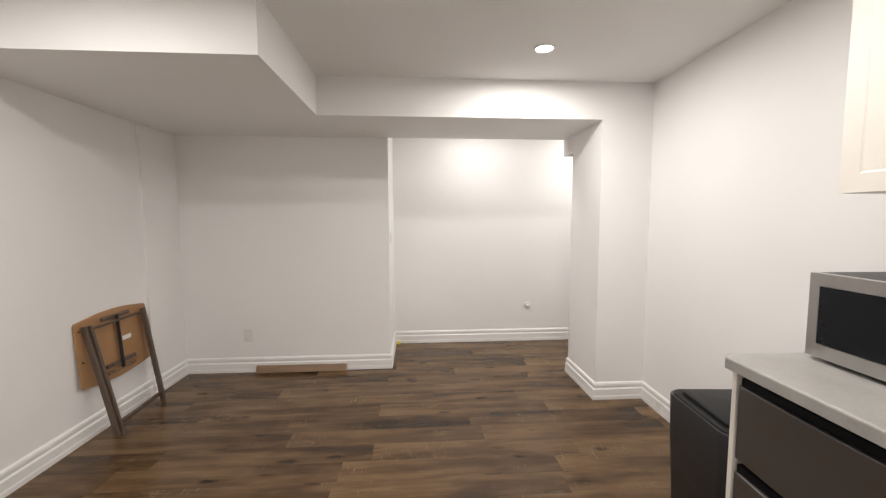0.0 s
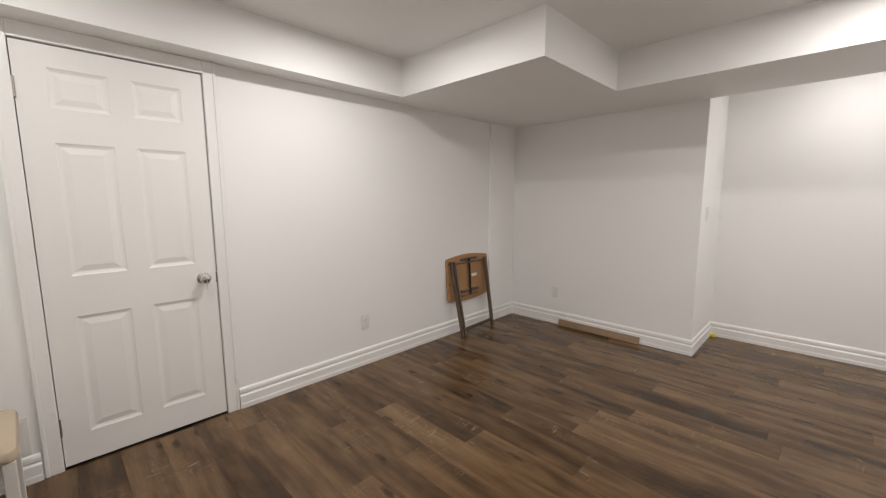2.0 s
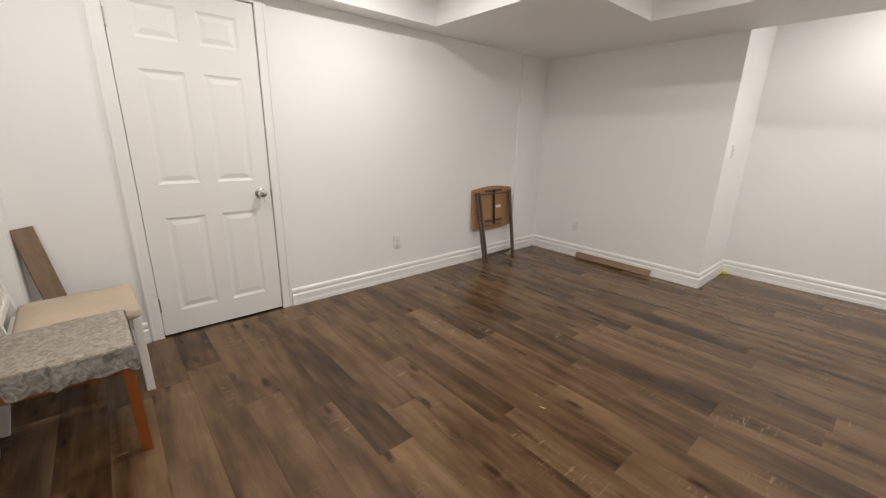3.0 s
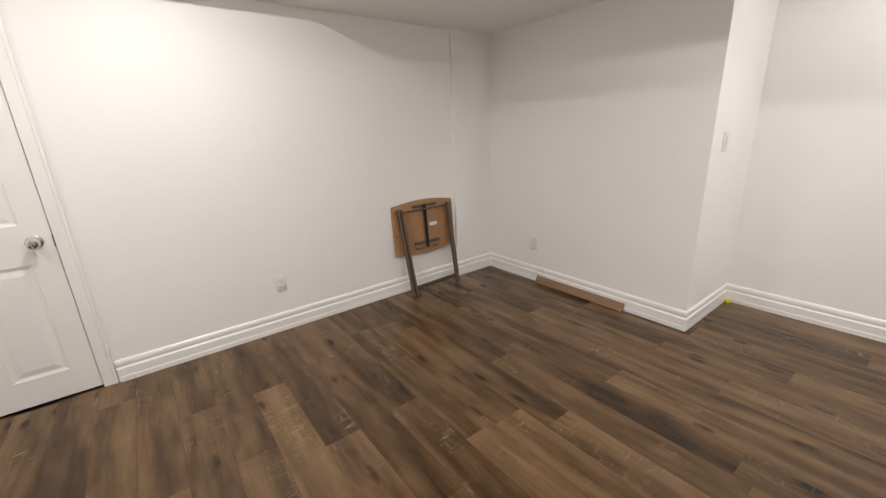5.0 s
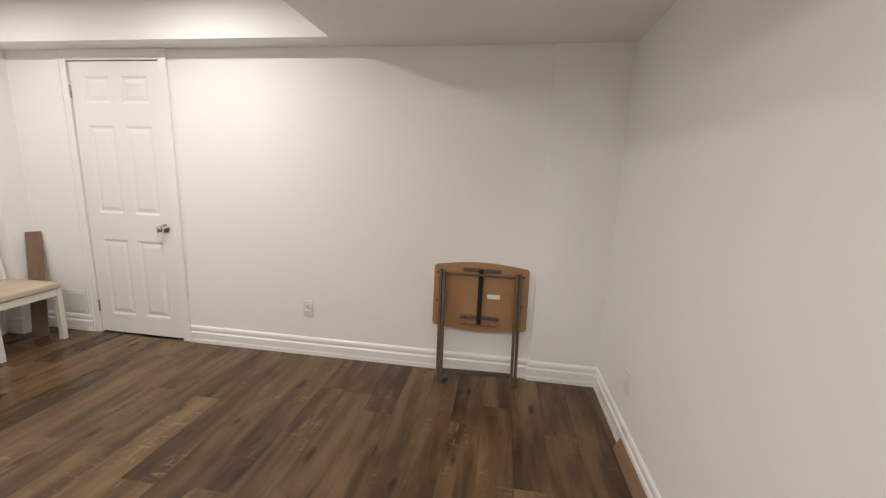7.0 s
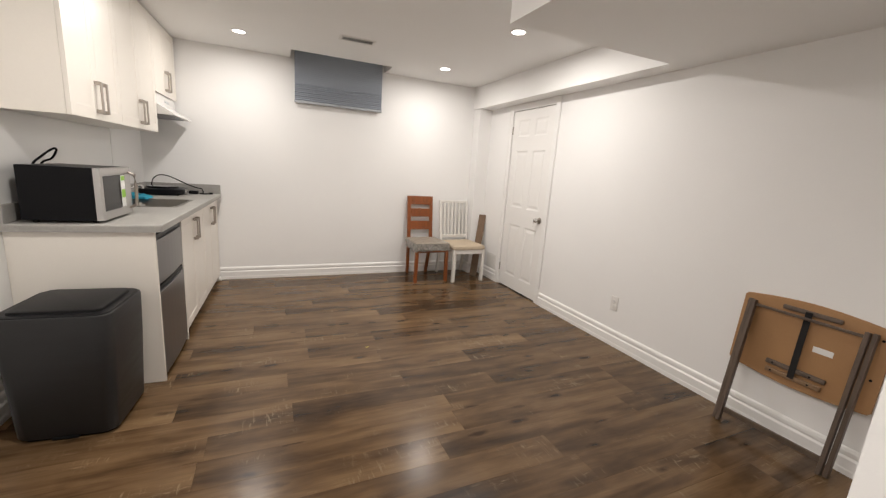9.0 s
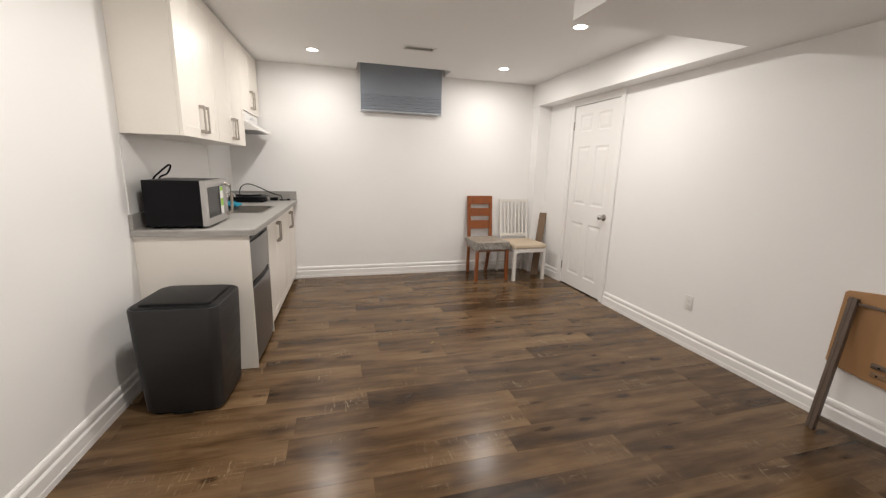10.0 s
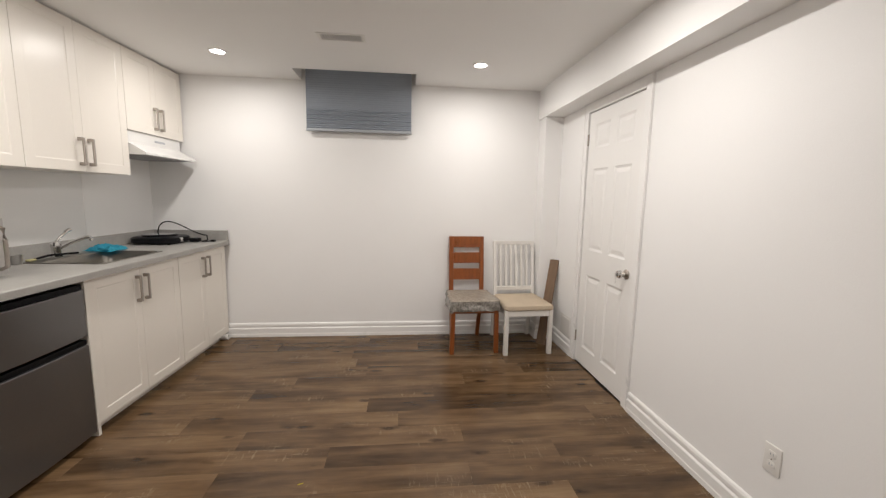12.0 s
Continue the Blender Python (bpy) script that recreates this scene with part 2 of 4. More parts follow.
# ---- the room ----
XL, YB, YF, YA = -1.965, -0.655, 3.825, 4.545   # left, back, far and alcove walls
XJ = -0.13                                       # where the far wall ends and the alcove begins
Y_COL, X_COL, Y_COLB = 3.08, 1.473, 3.61          # pier beside the alcove
TALL = 2.62
DOOR_A, DOOR_B, DOOR_H = 0.036, 0.775, 2.03      # door opening along the left wall


def kx(y):
    """The right wall, which is not quite square to the others."""
    return 1.80 + 0.033 * (y - 1.45)


KITCHEN = Matrix.Translation((1.80, 1.45, 0)) @ pose(0, 0, 0, 0, 0, -1.89) @ Matrix.Translation((-1.80, -1.45, 0))

bm = box(bmesh.new(), XL - 0.3, 2.9, YB - 0.3, YA + 0.3, -0.12, -0.012)
floor = structure("floor", bm, SUBFLOOR, "dark brown laminate plank floor")

bm = bmesh.new()
box(bm, XL - 0.14, XL, YB - 0.14, DOOR_A, 0, TALL)
box(bm, XL - 0.14, XL, DOOR_B, YA + 0.14, 0, TALL)
box(bm, XL - 0.14, XL, DOOR_A, DOOR_B, DOOR_H, TALL)
box(bm, XL, XL + 0.019, 3.39, YF, 0, LOW)
structure("wall_left", bm, WALL, "white painted wall with a shallow boxed-out corner")
bm = box(bmesh.new(), XL - 0.14, XL - 0.10, DOOR_A - 0.1, DOOR_B + 0.1, 0, DOOR_H)
structure("wall_closet", bm, WALL)
bm = box(bmesh.new(), XL, 2.0, YB - 0.14, YB, 0, TALL)
structure("wall_back", bm, WALL, "white painted wall below a high basement window")
bm = box(bmesh.new(), XL, -1.80, YB, -0.485, 0, LOW)
structure("wall_stub", bm, WALL, "white boxed-out pier in the corner")
bm = prism(bmesh.new(), [(kx(YB), YB), (kx(Y_COL), Y_COL), (kx(Y_COL) + 0.14, Y_COL), (kx(YB) + 0.14, YB)], 0, TALL)
structure("wall_right", bm, WALL, "white painted wall behind the kitchenette")
bm = box(bmesh.new(), XL, XJ, YF, YA + 0.14, 0, TALL)
structure("wall_far", bm, WALL, "white painted wall ending at the alcove")
bm = box(bmesh.new(), XJ, 2.8, YA, YA + 0.14, 0, TALL)
structure("wall_alcove", bm, WALL, "white painted wall of the lit alcove")
bm = box(bmesh.new(), X_COL, 2.8, Y_COL, Y_COLB, 0, LOW)
structure("wall_pier", bm, WALL, "white pier beside the alcove")
bm = box(bmesh.new(), 2.66, 2.8, Y_COLB, YA, 0, TALL)
structure("wall_alcove_end", bm, WALL)
structure("soffit", box(bmesh.new(), XL, -1.785, YB, 2.08, LOW, CEIL), WALL, "narrow white drywall bulkhead along the wall")
structure("soffit", box(bmesh.new(), XL, -0.565, 2.08, YF, LOW, CEIL), WALL, "wide white drywall bulkhead in the corner")
structure("soffit", box(bmesh.new(), -0.565, 2.66, Y_COL, YF, LOW, CEIL), WALL, "white drywall beam over the alcove opening")
structure("soffit", box(bmesh.new(), X_COL, 2.66, Y_COLB, YF, 1.95, LOW), WALL, "low white header beside the pier")
NX0, NX1, NY = -0.61, 0.40, -0.33                # recess in the ceiling over the window
bm = bmesh.new()
box(bm, XL, 2.8, NY, YA, CEIL, TALL)
box(bm, XL, NX0, YB, NY, CEIL, TALL)
box(bm, NX1, 2.0, YB, NY, CEIL, TALL)
box(bm, NX0, NX1, YB, NY, TALL - 0.06, TALL)
structure("ceiling", bm, CEILING, "flat white drywall ceiling with a window recess")

BASE = [(0, 0), (0.019, 0), (0.019, 0.026), (0.0165, 0.033), (0.0165, 0.080), (0.013, 0.085), (0.0080, 0.090), (0.0080, 0.097), (0.0125, 0.101), (0.0125, 0.118), (0.0090, 0.128), (0.004, 0.133), (0, 0.134)]
RUNS = [
    [(XL, DOOR_B + 0.072), (XL, 3.39), (XL + 0.019, 3.39), (XL + 0.019, YF), (XJ, YF), (XJ, YA), (2.66, YA)],
    [(2.66, Y_COLB), (X_COL, Y_COLB), (X_COL, Y_COL), (kx(Y_COL), Y_COL), (kx(1.48), 1.48)],
    [(1.17, YB), (-1.80, YB), (-1.80, -0.485), (XL, -0.485), (XL, DOOR_A - 0.072)],
]
for run in RUNS:
    structure("baseboard", sweep(bmesh.new(), run, BASE), TRIM, "white moulded baseboard")


def downlight(x, y, share):
    t = thing("downlight", "slim round white recessed ceiling light, switched on, three of them added", "ceiling light", pose(x, y, CEIL), "ceiling downlights")
    part("trim_ring", lathe(bmesh.new(), [(0.050, 0.0), (0.062, 0.0), (0.062, -0.003), (0.056, -0.007), (0.048, -0.006), (0.048, -0.001)]), TRIM, t, smooth=True)
    part("lens", lathe(bmesh.new(), [(0.047, -0.001), (0.047, -0.0035), (0.03, -0.0045)]), GLOW, t, "glowing frosted lens", smooth=True)
    lamp = bpy.data.lights.new("downlight_lamp", "AREA")
    lamp.shape, lamp.size, lamp.energy, lamp.color = "DISK", 0.09, LAMP_WATTS * share, LAMP_COLOUR
    lamp.spread = radians(178)
    ob = new("downlight_lamp", lamp)
    ob.parent, ob.matrix_basis = t, pose(0, 0, -0.012)


# one mid-room and two alcove fittings are unseen, added to lift the walls
for x, y, share in LAMPS:
    downlight(x, y, share)

# ---- more materials ----
COUNTER = surface("grey_laminate_counter", (0.35, 0.338, 0.315), 0.44, var=0.16, scale=9, grain=120, bump=0.02)
FRIDGE_GREY = surface("fridge_steel", (0.20, 0.195, 0.195), 0.30, 0.85, var=0.03, scale=3, grain=60, bump=0.0, rough_var=0.04)
BIN_GREY = surface("charcoal_metal", (0.026, 0.026, 0.027), 0.42, var=0.10, scale=5, grain=260, bump=0.04, stretch=(1, 1, 6), spec=0.35)
BIN_LID = surface("black_lid", (0.008, 0.008, 0.009), 0.42, var=0.1, grain=260, bump=0.03, spec=0.2)
SPLASH = surface("white_gloss_panel", (0.82, 0.815, 0.80), 0.22, var=0.015, scale=2, grain=120, bump=0.01)
WHITE_PLASTIC = surface("white_plastic", (0.80, 0.78, 0.745), 0.33, var=0.02, grain=200, bump=0.02)
HOOD_WHITE = surface("white_enamel", (0.80, 0.79, 0.77), 0.22, var=0.02, bump=0.01)
FILTER = surface("grey_mesh_filter", (0.25, 0.25, 0.25), 0.45, 0.8, var=0.25, grain=500, bump=0.3)
RED_WOOD = surface("red_stained_wood", (0.235, 0.066, 0.014), 0.30, var=0.30, scale=4, grain=40, bump=0.06, stretch=(9, 9, 1))
WHITE_WOOD = surface("white_painted_wood", (0.79, 0.765, 0.72), 0.36, var=0.03, grain=90, bump=0.05, stretch=(4, 4, 1))
CUSHION = surface("beige_fabric", (0.53, 0.435, 0.32), 0.9, var=0.10, scale=6, grain=420, bump=0.25)
GREY_WOOD = surface("grey_brown_wood", (0.115, 0.082, 0.060), 0.46, var=0.28, scale=5, grain=60, bump=0.08, stretch=(6, 6, 1))
TRAY_WOOD = surface("tan_fibreboard", (0.375, 0.205, 0.090), 0.50, var=0.10, scale=5, grain=200, bump=0.05)
BOARD_WOOD = surface("tan_board", (0.265, 0.165, 0.092), 0.48, var=0.22, scale=3, grain=60, bump=0.05, stretch=(1, 10, 10))
LEAN_WOOD = surface("brown_board", (0.185, 0.118, 0.072), 0.52, var=0.25, scale=3, grain=60, bump=0.06, stretch=(9, 9, 1))
STRAP = surface("black_webbing", (0.012, 0.011, 0.011), 0.85, var=0.1, grain=500, bump=0.3)
PAPER = surface("white_paper", (0.78, 0.77, 0.75), 0.7, var=0.03, bump=0.0)
GREEN_PAPER = surface("green_print", (0.30, 0.55, 0.08), 0.6, var=0.04, bump=0.0)
CLOTH_BLUE = surface("turquoise_cloth", (0.06, 0.47, 0.64), 0.85, var=0.12, scale=20, grain=300, bump=0.3)
YELLOW = surface("yellow_foam", (0.72, 0.62, 0.03), 0.6, var=0.08, grain=200, bump=0.1)
BLIND = surface("blue_grey_shade_fabric", (0.29, 0.32, 0.365), 0.85, var=0.05, scale=4, grain=350, bump=0.12, stretch=(1, 1, 3))
RAIL_GREY = surface("grey_rail", (0.40, 0.42, 0.45), 0.40, var=0.04, bump=0.02)
# near-black colour that paints the shade inside openings
HOLE_SHADE = surface("painted_hole_shade", (0.01, 0.01, 0.01), 0.8, var=0.05, bump=0.0)


def plastic_wrap(name, dark, light, scale, relief, gloss):
    """Crumpled plastic over a grey-beige fabric seat."""
    mt, nt, bsdf = nodes_of(name)
    N, L = nt.nodes.new, nt.links.new
    co = N("ShaderNodeTexCoord")
    n1 = N("ShaderNodeTexNoise")
    n1.inputs["Scale"].default_value, n1.inputs["Detail"].default_value, n1.inputs["Distortion"].default_value = scale, 6, 1.2
    n2 = N("ShaderNodeTexVoronoi")
    n2.inputs["Scale"].default_value = 34.0
    for n in (n1, n2):
        L(co.outputs["Object"], n.inputs["Vector"])
    r = N("ShaderNodeValToRGB")
    r.color_ramp.elements[0].position, r.color_ramp.elements[0].color = 0.36, (*dark, 1)
    r.color_ramp.elements[1].position, r.color_ramp.elements[1].color = 0.66, (*light, 1)
    L(n1.outputs["Fac"], r.inputs["Fac"])
    L(r.outputs["Color"], bsdf.inputs["Base Color"])
    bsdf.inputs["Roughness"].default_value = 0.45
    bsdf.inputs["Coat Weight"].default_value, bsdf.inputs["Coat Roughness"].default_value = gloss, 0.14
    h = N("ShaderNodeMath")
    h.operation = "MULTIPLY_ADD"
    h.inputs[1].default_value = 0.6
    L(n2.outputs["Distance"], h.inputs[0])
    L(n1.outputs["Fac"], h.inputs[2])
    bp = N("ShaderNodeBump")
    bp.inputs["Strength"].default_value, bp.inputs["Distance"].default_value = relief, 0.008
    L(h.outputs[0], bp.inputs["Height"])
    L(bp.outputs["Normal"], bsdf.inputs["Normal"])
    L(bp.outputs["Normal"], bsdf.inputs["Coat Normal"])
    return mt


WRAP = plastic_wrap("seat_cover_fabric", (0.22, 0.19, 0.155), (0.42, 0.365, 0.295), 46.0, 0.22, 0.2)
SKIRT = plastic_wrap("crumpled_plastic", (0.14, 0.128, 0.112), (0.34, 0.318, 0.285), 34.0, 0.6, 0.7)


# ---- builders for panels and bodies ----
def panelled(bm, w, h, t, panels, rings, m):
    """A slab w x h x t, its front on the plane n = 0, with sunk panels (u0, u1, v0, v1). rings: (inset, height) steps of each panel."""
    b = bmesh.new()
    us = sorted({0, w, *[p[0] for p in panels], *[p[1] for p in panels]})
    vs = sorted({0, h, *[p[2] for p in panels], *[p[3] for p in panels]})
    grid = {(u, v): b.verts.new((u, v, 0)) for u in us for v in vs}
    for u0, u1 in zip(us, us[1:]):
        for v0, v1 in zip(vs, vs[1:]):
            quad = [grid[u0, v0], grid[u1, v0], grid[u1, v1], grid[u0, v1]]
            if (u0, u1, v0, v1) not in panels:
                b.faces.new(quad)
                continue
            for inset, z in rings:
                ring = [b.verts.new((u0 + inset, v0 + inset, z)), b.verts.new((u1 - inset, v0 + inset, z)), b.verts.new((u1 - inset, v1 - inset, z)), b.verts.new((u0 + inset, v1 - inset, z))]
                for k in range(4):
                    b.faces.new((quad[k], quad[(k + 1) % 4], ring[(k + 1) % 4], ring[k]))
                quad = ring
            b.faces.new(quad)
    back = [b.verts.new(c) for c in ((0, 0, -t), (w, 0, -t), (w, h, -t), (0, h, -t))]
    b.faces.new(back[::-1])
    rim = [[grid[u, 0] for u in us], [grid[w, v] for v in vs], [grid[u, h] for u in us[::-1]], [grid[0, v] for v in vs[::-1]]]
    for k in range(4):
        b.faces.new(rim[k][::-1] + [back[k], back[(k + 1) % 4]])
    bmesh.ops.recalc_face_normals(b, faces=b.faces[:])
    b.transform(m)
    join(bm, b)
    return bm


def facing(axis, x, y, z):
    """The pose of a panel whose width, height and front run along the room's axes."""
    if axis == "+x":
        cols = ((0, 1, 0), (0, 0, 1), (1, 0, 0))
    else:
        cols = ((0, -1, 0), (0, 0, 1), (-1, 0, 0))
    m = Matrix(cols).transposed().to_4x4()
    m.translation = (x, y, z)
    return m


def loft(bm, rings, cap0=True, cap1=True):
    """Skins closed rings of points one after another."""
    vs = [[bm.verts.new(p) for p in ring] for ring in rings]
    n = len(vs[0])
    for r0, r1 in zip(vs, vs[1:]):
        for k in range(n):
            bm.faces.new((r0[k], r0[(k + 1) % n], r1[(k + 1) % n], r1[k]))
    if cap0:
        bm.faces.new(vs[0][::-1])
    if cap1:
        bm.faces.new(vs[-1])
    bmesh.ops.recalc_face_normals(bm, faces=bm.faces[:])
    return bm


def beam(bm, p0, p1, w, d, side=(1, 0, 0), bev=0.003):
    """A straight bar of section w x d from p0 to p1; w runs along side."""
    p0, p1 = Vector(p0), Vector(p1)
    z = (p1 - p0).normalized()
    x = (Vector(side) - z * Vector(side).dot(z)).normalized()
    y = z.cross(x)
    m = Matrix((x, y, z)).transposed().to_4x4()
    m.translation = p0
    return box(bm, -w / 2, w / 2, -d / 2, d / 2, 0, (p1 - p0).length, bev, 2, m)


# ---- the door ----
door = tagged(thing("door_1", "closed white six-panel interior door with a nickel knob", "door", pose(XL - 0.003, DOOR_A + 0.004, 0.012)), kind="structure")
LW, LH = DOOR_B - DOOR_A - 0.008, DOOR_H - 0.018
cols = ((0.105, LW / 2 - 0.045), (LW / 2 + 0.045, LW - 0.105))
rows = ((0.150, 0.748), (0.950, 1.580), (1.735, 1.915))
panels = [(u0, u1, v0, v1) for u0, u1 in cols for v0, v1 in rows]
bm = panelled(bmesh.new(), LW, LH, 0.035, panels, ((0.005, -0.003), (0.016, -0.0065), (0.021, -0.0065), (0.048, -0.001)), facing("+x", 0, 0, 0))
part("door_leaf", bm, DOOR, door)
knob_m = pose(0, LW - 0.070, 0.861, 0, 90, 0)
part("rosette", lathe(bmesh.new(), [(0.033, 0), (0.033, 0.004), (0.027, 0.010), (0.016, 0.012)], 28, knob_m), NICKEL, door, smooth=True)
knob = part("knob", lathe(bmesh.new(), [(0.012, 0.010), (0.012, 0.026), (0.021, 0.034), (0.028, 0.045), (0.028, 0.054), (0.022, 0.063), (0.009, 0.066)], 28, knob_m), CHROME, door, "satin nickel round knob", smooth=True)
part("key", box(box(bmesh.new(), 0.066, 0.080, LW - 0.0715, LW - 0.0685, 0.845, 0.868, 0.001), 0.072, 0.076, LW - 0.071, LW - 0.069, 0.800, 0.848, 0.0008), CHROME, knob, "key left in the knob")
part("latch_plate", box(bmesh.new(), -0.002, 0.0025, LW - 0.004, LW + 0.001, 0.825, 0.885), NICKEL, door)
for z in (0.165, 1.765):
    hinge = cyl(bmesh.new(), (0.006, -0.002, z), (0.006, -0.002, z + 0.088), 0.0062, seg=12)
    for k in (0.0, 0.029, 0.058, 0.087):
        cyl(hinge, (0.006, -0.002, z + k), (0.006, -0.002, z + k + 0.0015), 0.0072, seg=12)
    part("hinge", hinge, NICKEL, door, "dark nickel butt hinge", smooth=True)


def casing(y0, y1, z0, z1, flip):
    """A stretch of flat moulded door casing on the left wall."""
    b = bmesh.new()
    box(b, XL, XL + 0.013, y0, y1, z0, z1, 0.003)
    if flip is not None:
        edge = y0 if flip else y1
        box(b, XL + 0.010, XL + 0.018, edge - 0.0 if flip else edge - 0.016, edge + 0.016 if flip else edge, z0, z1, 0.003)
    return b


structure("trim", casing(DOOR_B, DOOR_B + 0.066, 0, LOW, False), TRIM, "white painted door casing")
structure("trim", casing(DOOR_A - 0.066, DOOR_A, 0, LOW, True), TRIM, "white painted door casing")
structure("trim", box(bmesh.new(), XL, XL + 0.013, DOOR_A, DOOR_B, DOOR_H, LOW, 0.003), TRIM, "white painted head casing over the door")
bm = bmesh.new()
box(bm, XL - 0.10, XL - 0.0005, DOOR_B - 0.0005, DOOR_B + 0.012, 0, DOOR_H)
box(bm, XL - 0.10, XL - 0.0005, DOOR_A - 0.012, DOOR_A + 0.0005, 0, DOOR_H)
structure("trim", bm, TRIM, "white painted door jamb")

# ---- wall fittings ----
def outlet(name, label, m, kind):
    t = thing(name, label, "wall fitting", m)
    part("cover_plate", box(bmesh.new(), -0.036, 0.036, -0.0585, 0.0585, 0, 0.006, 0.0035, 3), WHITE_PLASTIC, t, smooth=True)
    if kind == "receptacle":
        for dy in (-0.021, 0.021):
            s = part("receptacle", prism(bmesh.new(), rounded(-0.017, 0.017, dy - 0.014, dy + 0.014, 0.009, 4), 0.005, 0.0075, 0.0008), WHITE_PLASTIC, t, smooth=True)
            for dx in (-0.006, 0.006):
                part("slot", box(bmesh.new(), dx - 0.0012, dx + 0.0012, dy - 0.004, dy + 0.005, 0.0072, 0.0080), RAIL_GREY, s)
        part("screw", cyl(bmesh.new(), (0, 0, 0.005), (0, 0, 0.0072), 0.003, seg=10), NICKEL, t)
    if kind == "switch":
        part("rocker", box(bmesh.new(), -0.012, 0.012, -0.030, 0.030, 0, 0.006, 0.002, 2, pose(0, 0, 0.005, 5, 0, 0)), WHITE_PLASTIC, t, smooth=True)
    return t


outlet("outlet", "white double wall outlet above the baseboard", facing("+x", XL, 1.807, 0.352), "receptacle")
m_far = Matrix(((1, 0, 0), (0, 0, 1), (0, -1, 0))).transposed().to_4x4()
m_far.translation = (-1.40, YF, 0.34)
outlet("blank_plate", "painted-over blank white wall plate", m_far, "blank")
outlet("light_switch", "white rocker light switch beside the alcove", facing("+x", XJ, 4.025, 1.198), "switch")
t = thing("cable_outlet", "small round white cable outlet on the alcove wall", "wall fitting", pose(1.367, YA, 0.405, 90, 0, 0))
part("plate", lathe(bmesh.new(), [(0.040, 0), (0.040, 0.004), (0.034, 0.009), (0.02, 0.010)], 24), WHITE_PLASTIC, t, smooth=True)
part("spout", cyl(bmesh.new(), (0, 0.002, 0.008), (0, -0.012, 0.045), 0.016, 0.012, 16), WHITE_PLASTIC, t, smooth=True)
t = thing("access_panel", "plain white square cover plate above the baseboard", "wall plate", facing("+x", XL, -0.170, 0.232))
part("frame", box(bmesh.new(), -0.108, 0.108, -0.094, 0.094, 0, 0.005, 0.002), WHITE_PLASTIC, t)
part("door_panel", box(bmesh.new(), -0.090, 0.090, -0.076, 0.076, 0.004, 0.009, 0.002), WHITE_PLASTIC, t)

# ---- ceiling register ----
t = thing("ceiling_vent", "white metal ceiling air register with thin louvres", "air vent", pose(-0.102, 0.362, CEIL))
bm = bmesh.new()
box(bm, -0.150, 0.150, -0.062, -0.045, -0.006, 0, 0.002)
box(bm, -0.150, 0.150, 0.045, 0.062, -0.006, 0, 0.002)
box(bm, -0.150, -0.130, -0.046, 0.046, -0.006, 0, 0.002)
box(bm, 0.130, 0.150, -0.046, 0.046, -0.006, 0, 0.002)
part("frame", bm, WHITE_PLASTIC, t)
# black sheet stands for the shade behind the louvres
part("shade_backing", box(bmesh.new(), -0.131, 0.131, -0.046, 0.046, -0.0015, 0), HOLE_SHADE, t)
for k in range(18):
    part("louvre", box(bmesh.new(), -0.0045, 0.0045, -0.045, 0.045, -0.001, 0.0006, 0, 1, pose(-0.124 + k * 0.0146, 0, -0.004, 0, 38, 0)), WHITE_PLASTIC, t)

# ---- window shade ----
BX0, BX1, BY = -0.575, 0.361, -0.598
t = thing("window_shade", "blue-grey pleated cellular shade, lowered over the window", "blind", pose((BX0 + BX1) / 2, BY, 1.915))
hw = (BX1 - BX0) / 2
bm = bmesh.new()
nz = 60
prev = None
for k in range(nz + 1):
    z = 0.030 + k * 0.0094
    deep = 0.0062 if z < 0.20 else 0.0009
    yy = (deep if k % 2 else -deep) * (0.7 + 0.3 * math.sin(k * 1.7))
    row = [bm.verts.new((-hw + 0.004, yy, z)), bm.verts.new((hw - 0.004, yy, z)), bm.verts.new((hw - 0.004, yy - 0.018, z)), bm.verts.new((-hw + 0.004, yy - 0.018, z))]
    if prev:
        for j in range(4):
            bm.faces.new((prev[j], prev[(j + 1) % 4], row[(j + 1) % 4], row[j]))
    prev = row
bm.faces.new(prev)
bmesh.ops.recalc_face_normals(bm, faces=bm.faces[:])
part("pleated_fabric", bm, BLIND, t)
part("bottom_rail", box(bmesh.new(), -hw, hw, -0.022, 0.010, 0.004, 0.030, 0.006, 3), RAIL_GREY, t, "grey aluminium bottom rail", smooth=True)
part("head_rail", box(bmesh.new(), -hw, hw, -0.055, 0.012, 0.590, 0.640, 0.004), RAIL_GREY, t)

# ---- kitchenette ----
def kthing(name, label, category, x, y, z=0.0, group=""):
    t = thing(name, label, category, KITCHEN @ Matrix.Translation((x, y, z)), group)
    t["base"] = (x, y, z)
    return t


def kpart(name, bm, material, parent, label="", smooth=False):
    """A part given in kitchen coordinates."""
    top = parent
    while top.parent:
        top = top.parent
    bm.transform(Matrix.Translation(-Vector(top["base"])))
    return part(name, bm, material, parent, label, smooth)


def pull(parent, x, y, z0, z1):
    """A square bar pull on a door that faces the room."""
    b = bmesh.new()
    box(b, x - 0.034, x - 0.024, y - 0.007, y + 0.007, z0, z1, 0.002)
    for z in (z0 + 0.008, z1 - 0.008):
        box(b, x - 0.026, x, y - 0.010, y + 0.010, z - 0.010, z + 0.010, 0.002)
    return kpart("handle", b, NICKEL, parent, "brushed nickel bar handle")


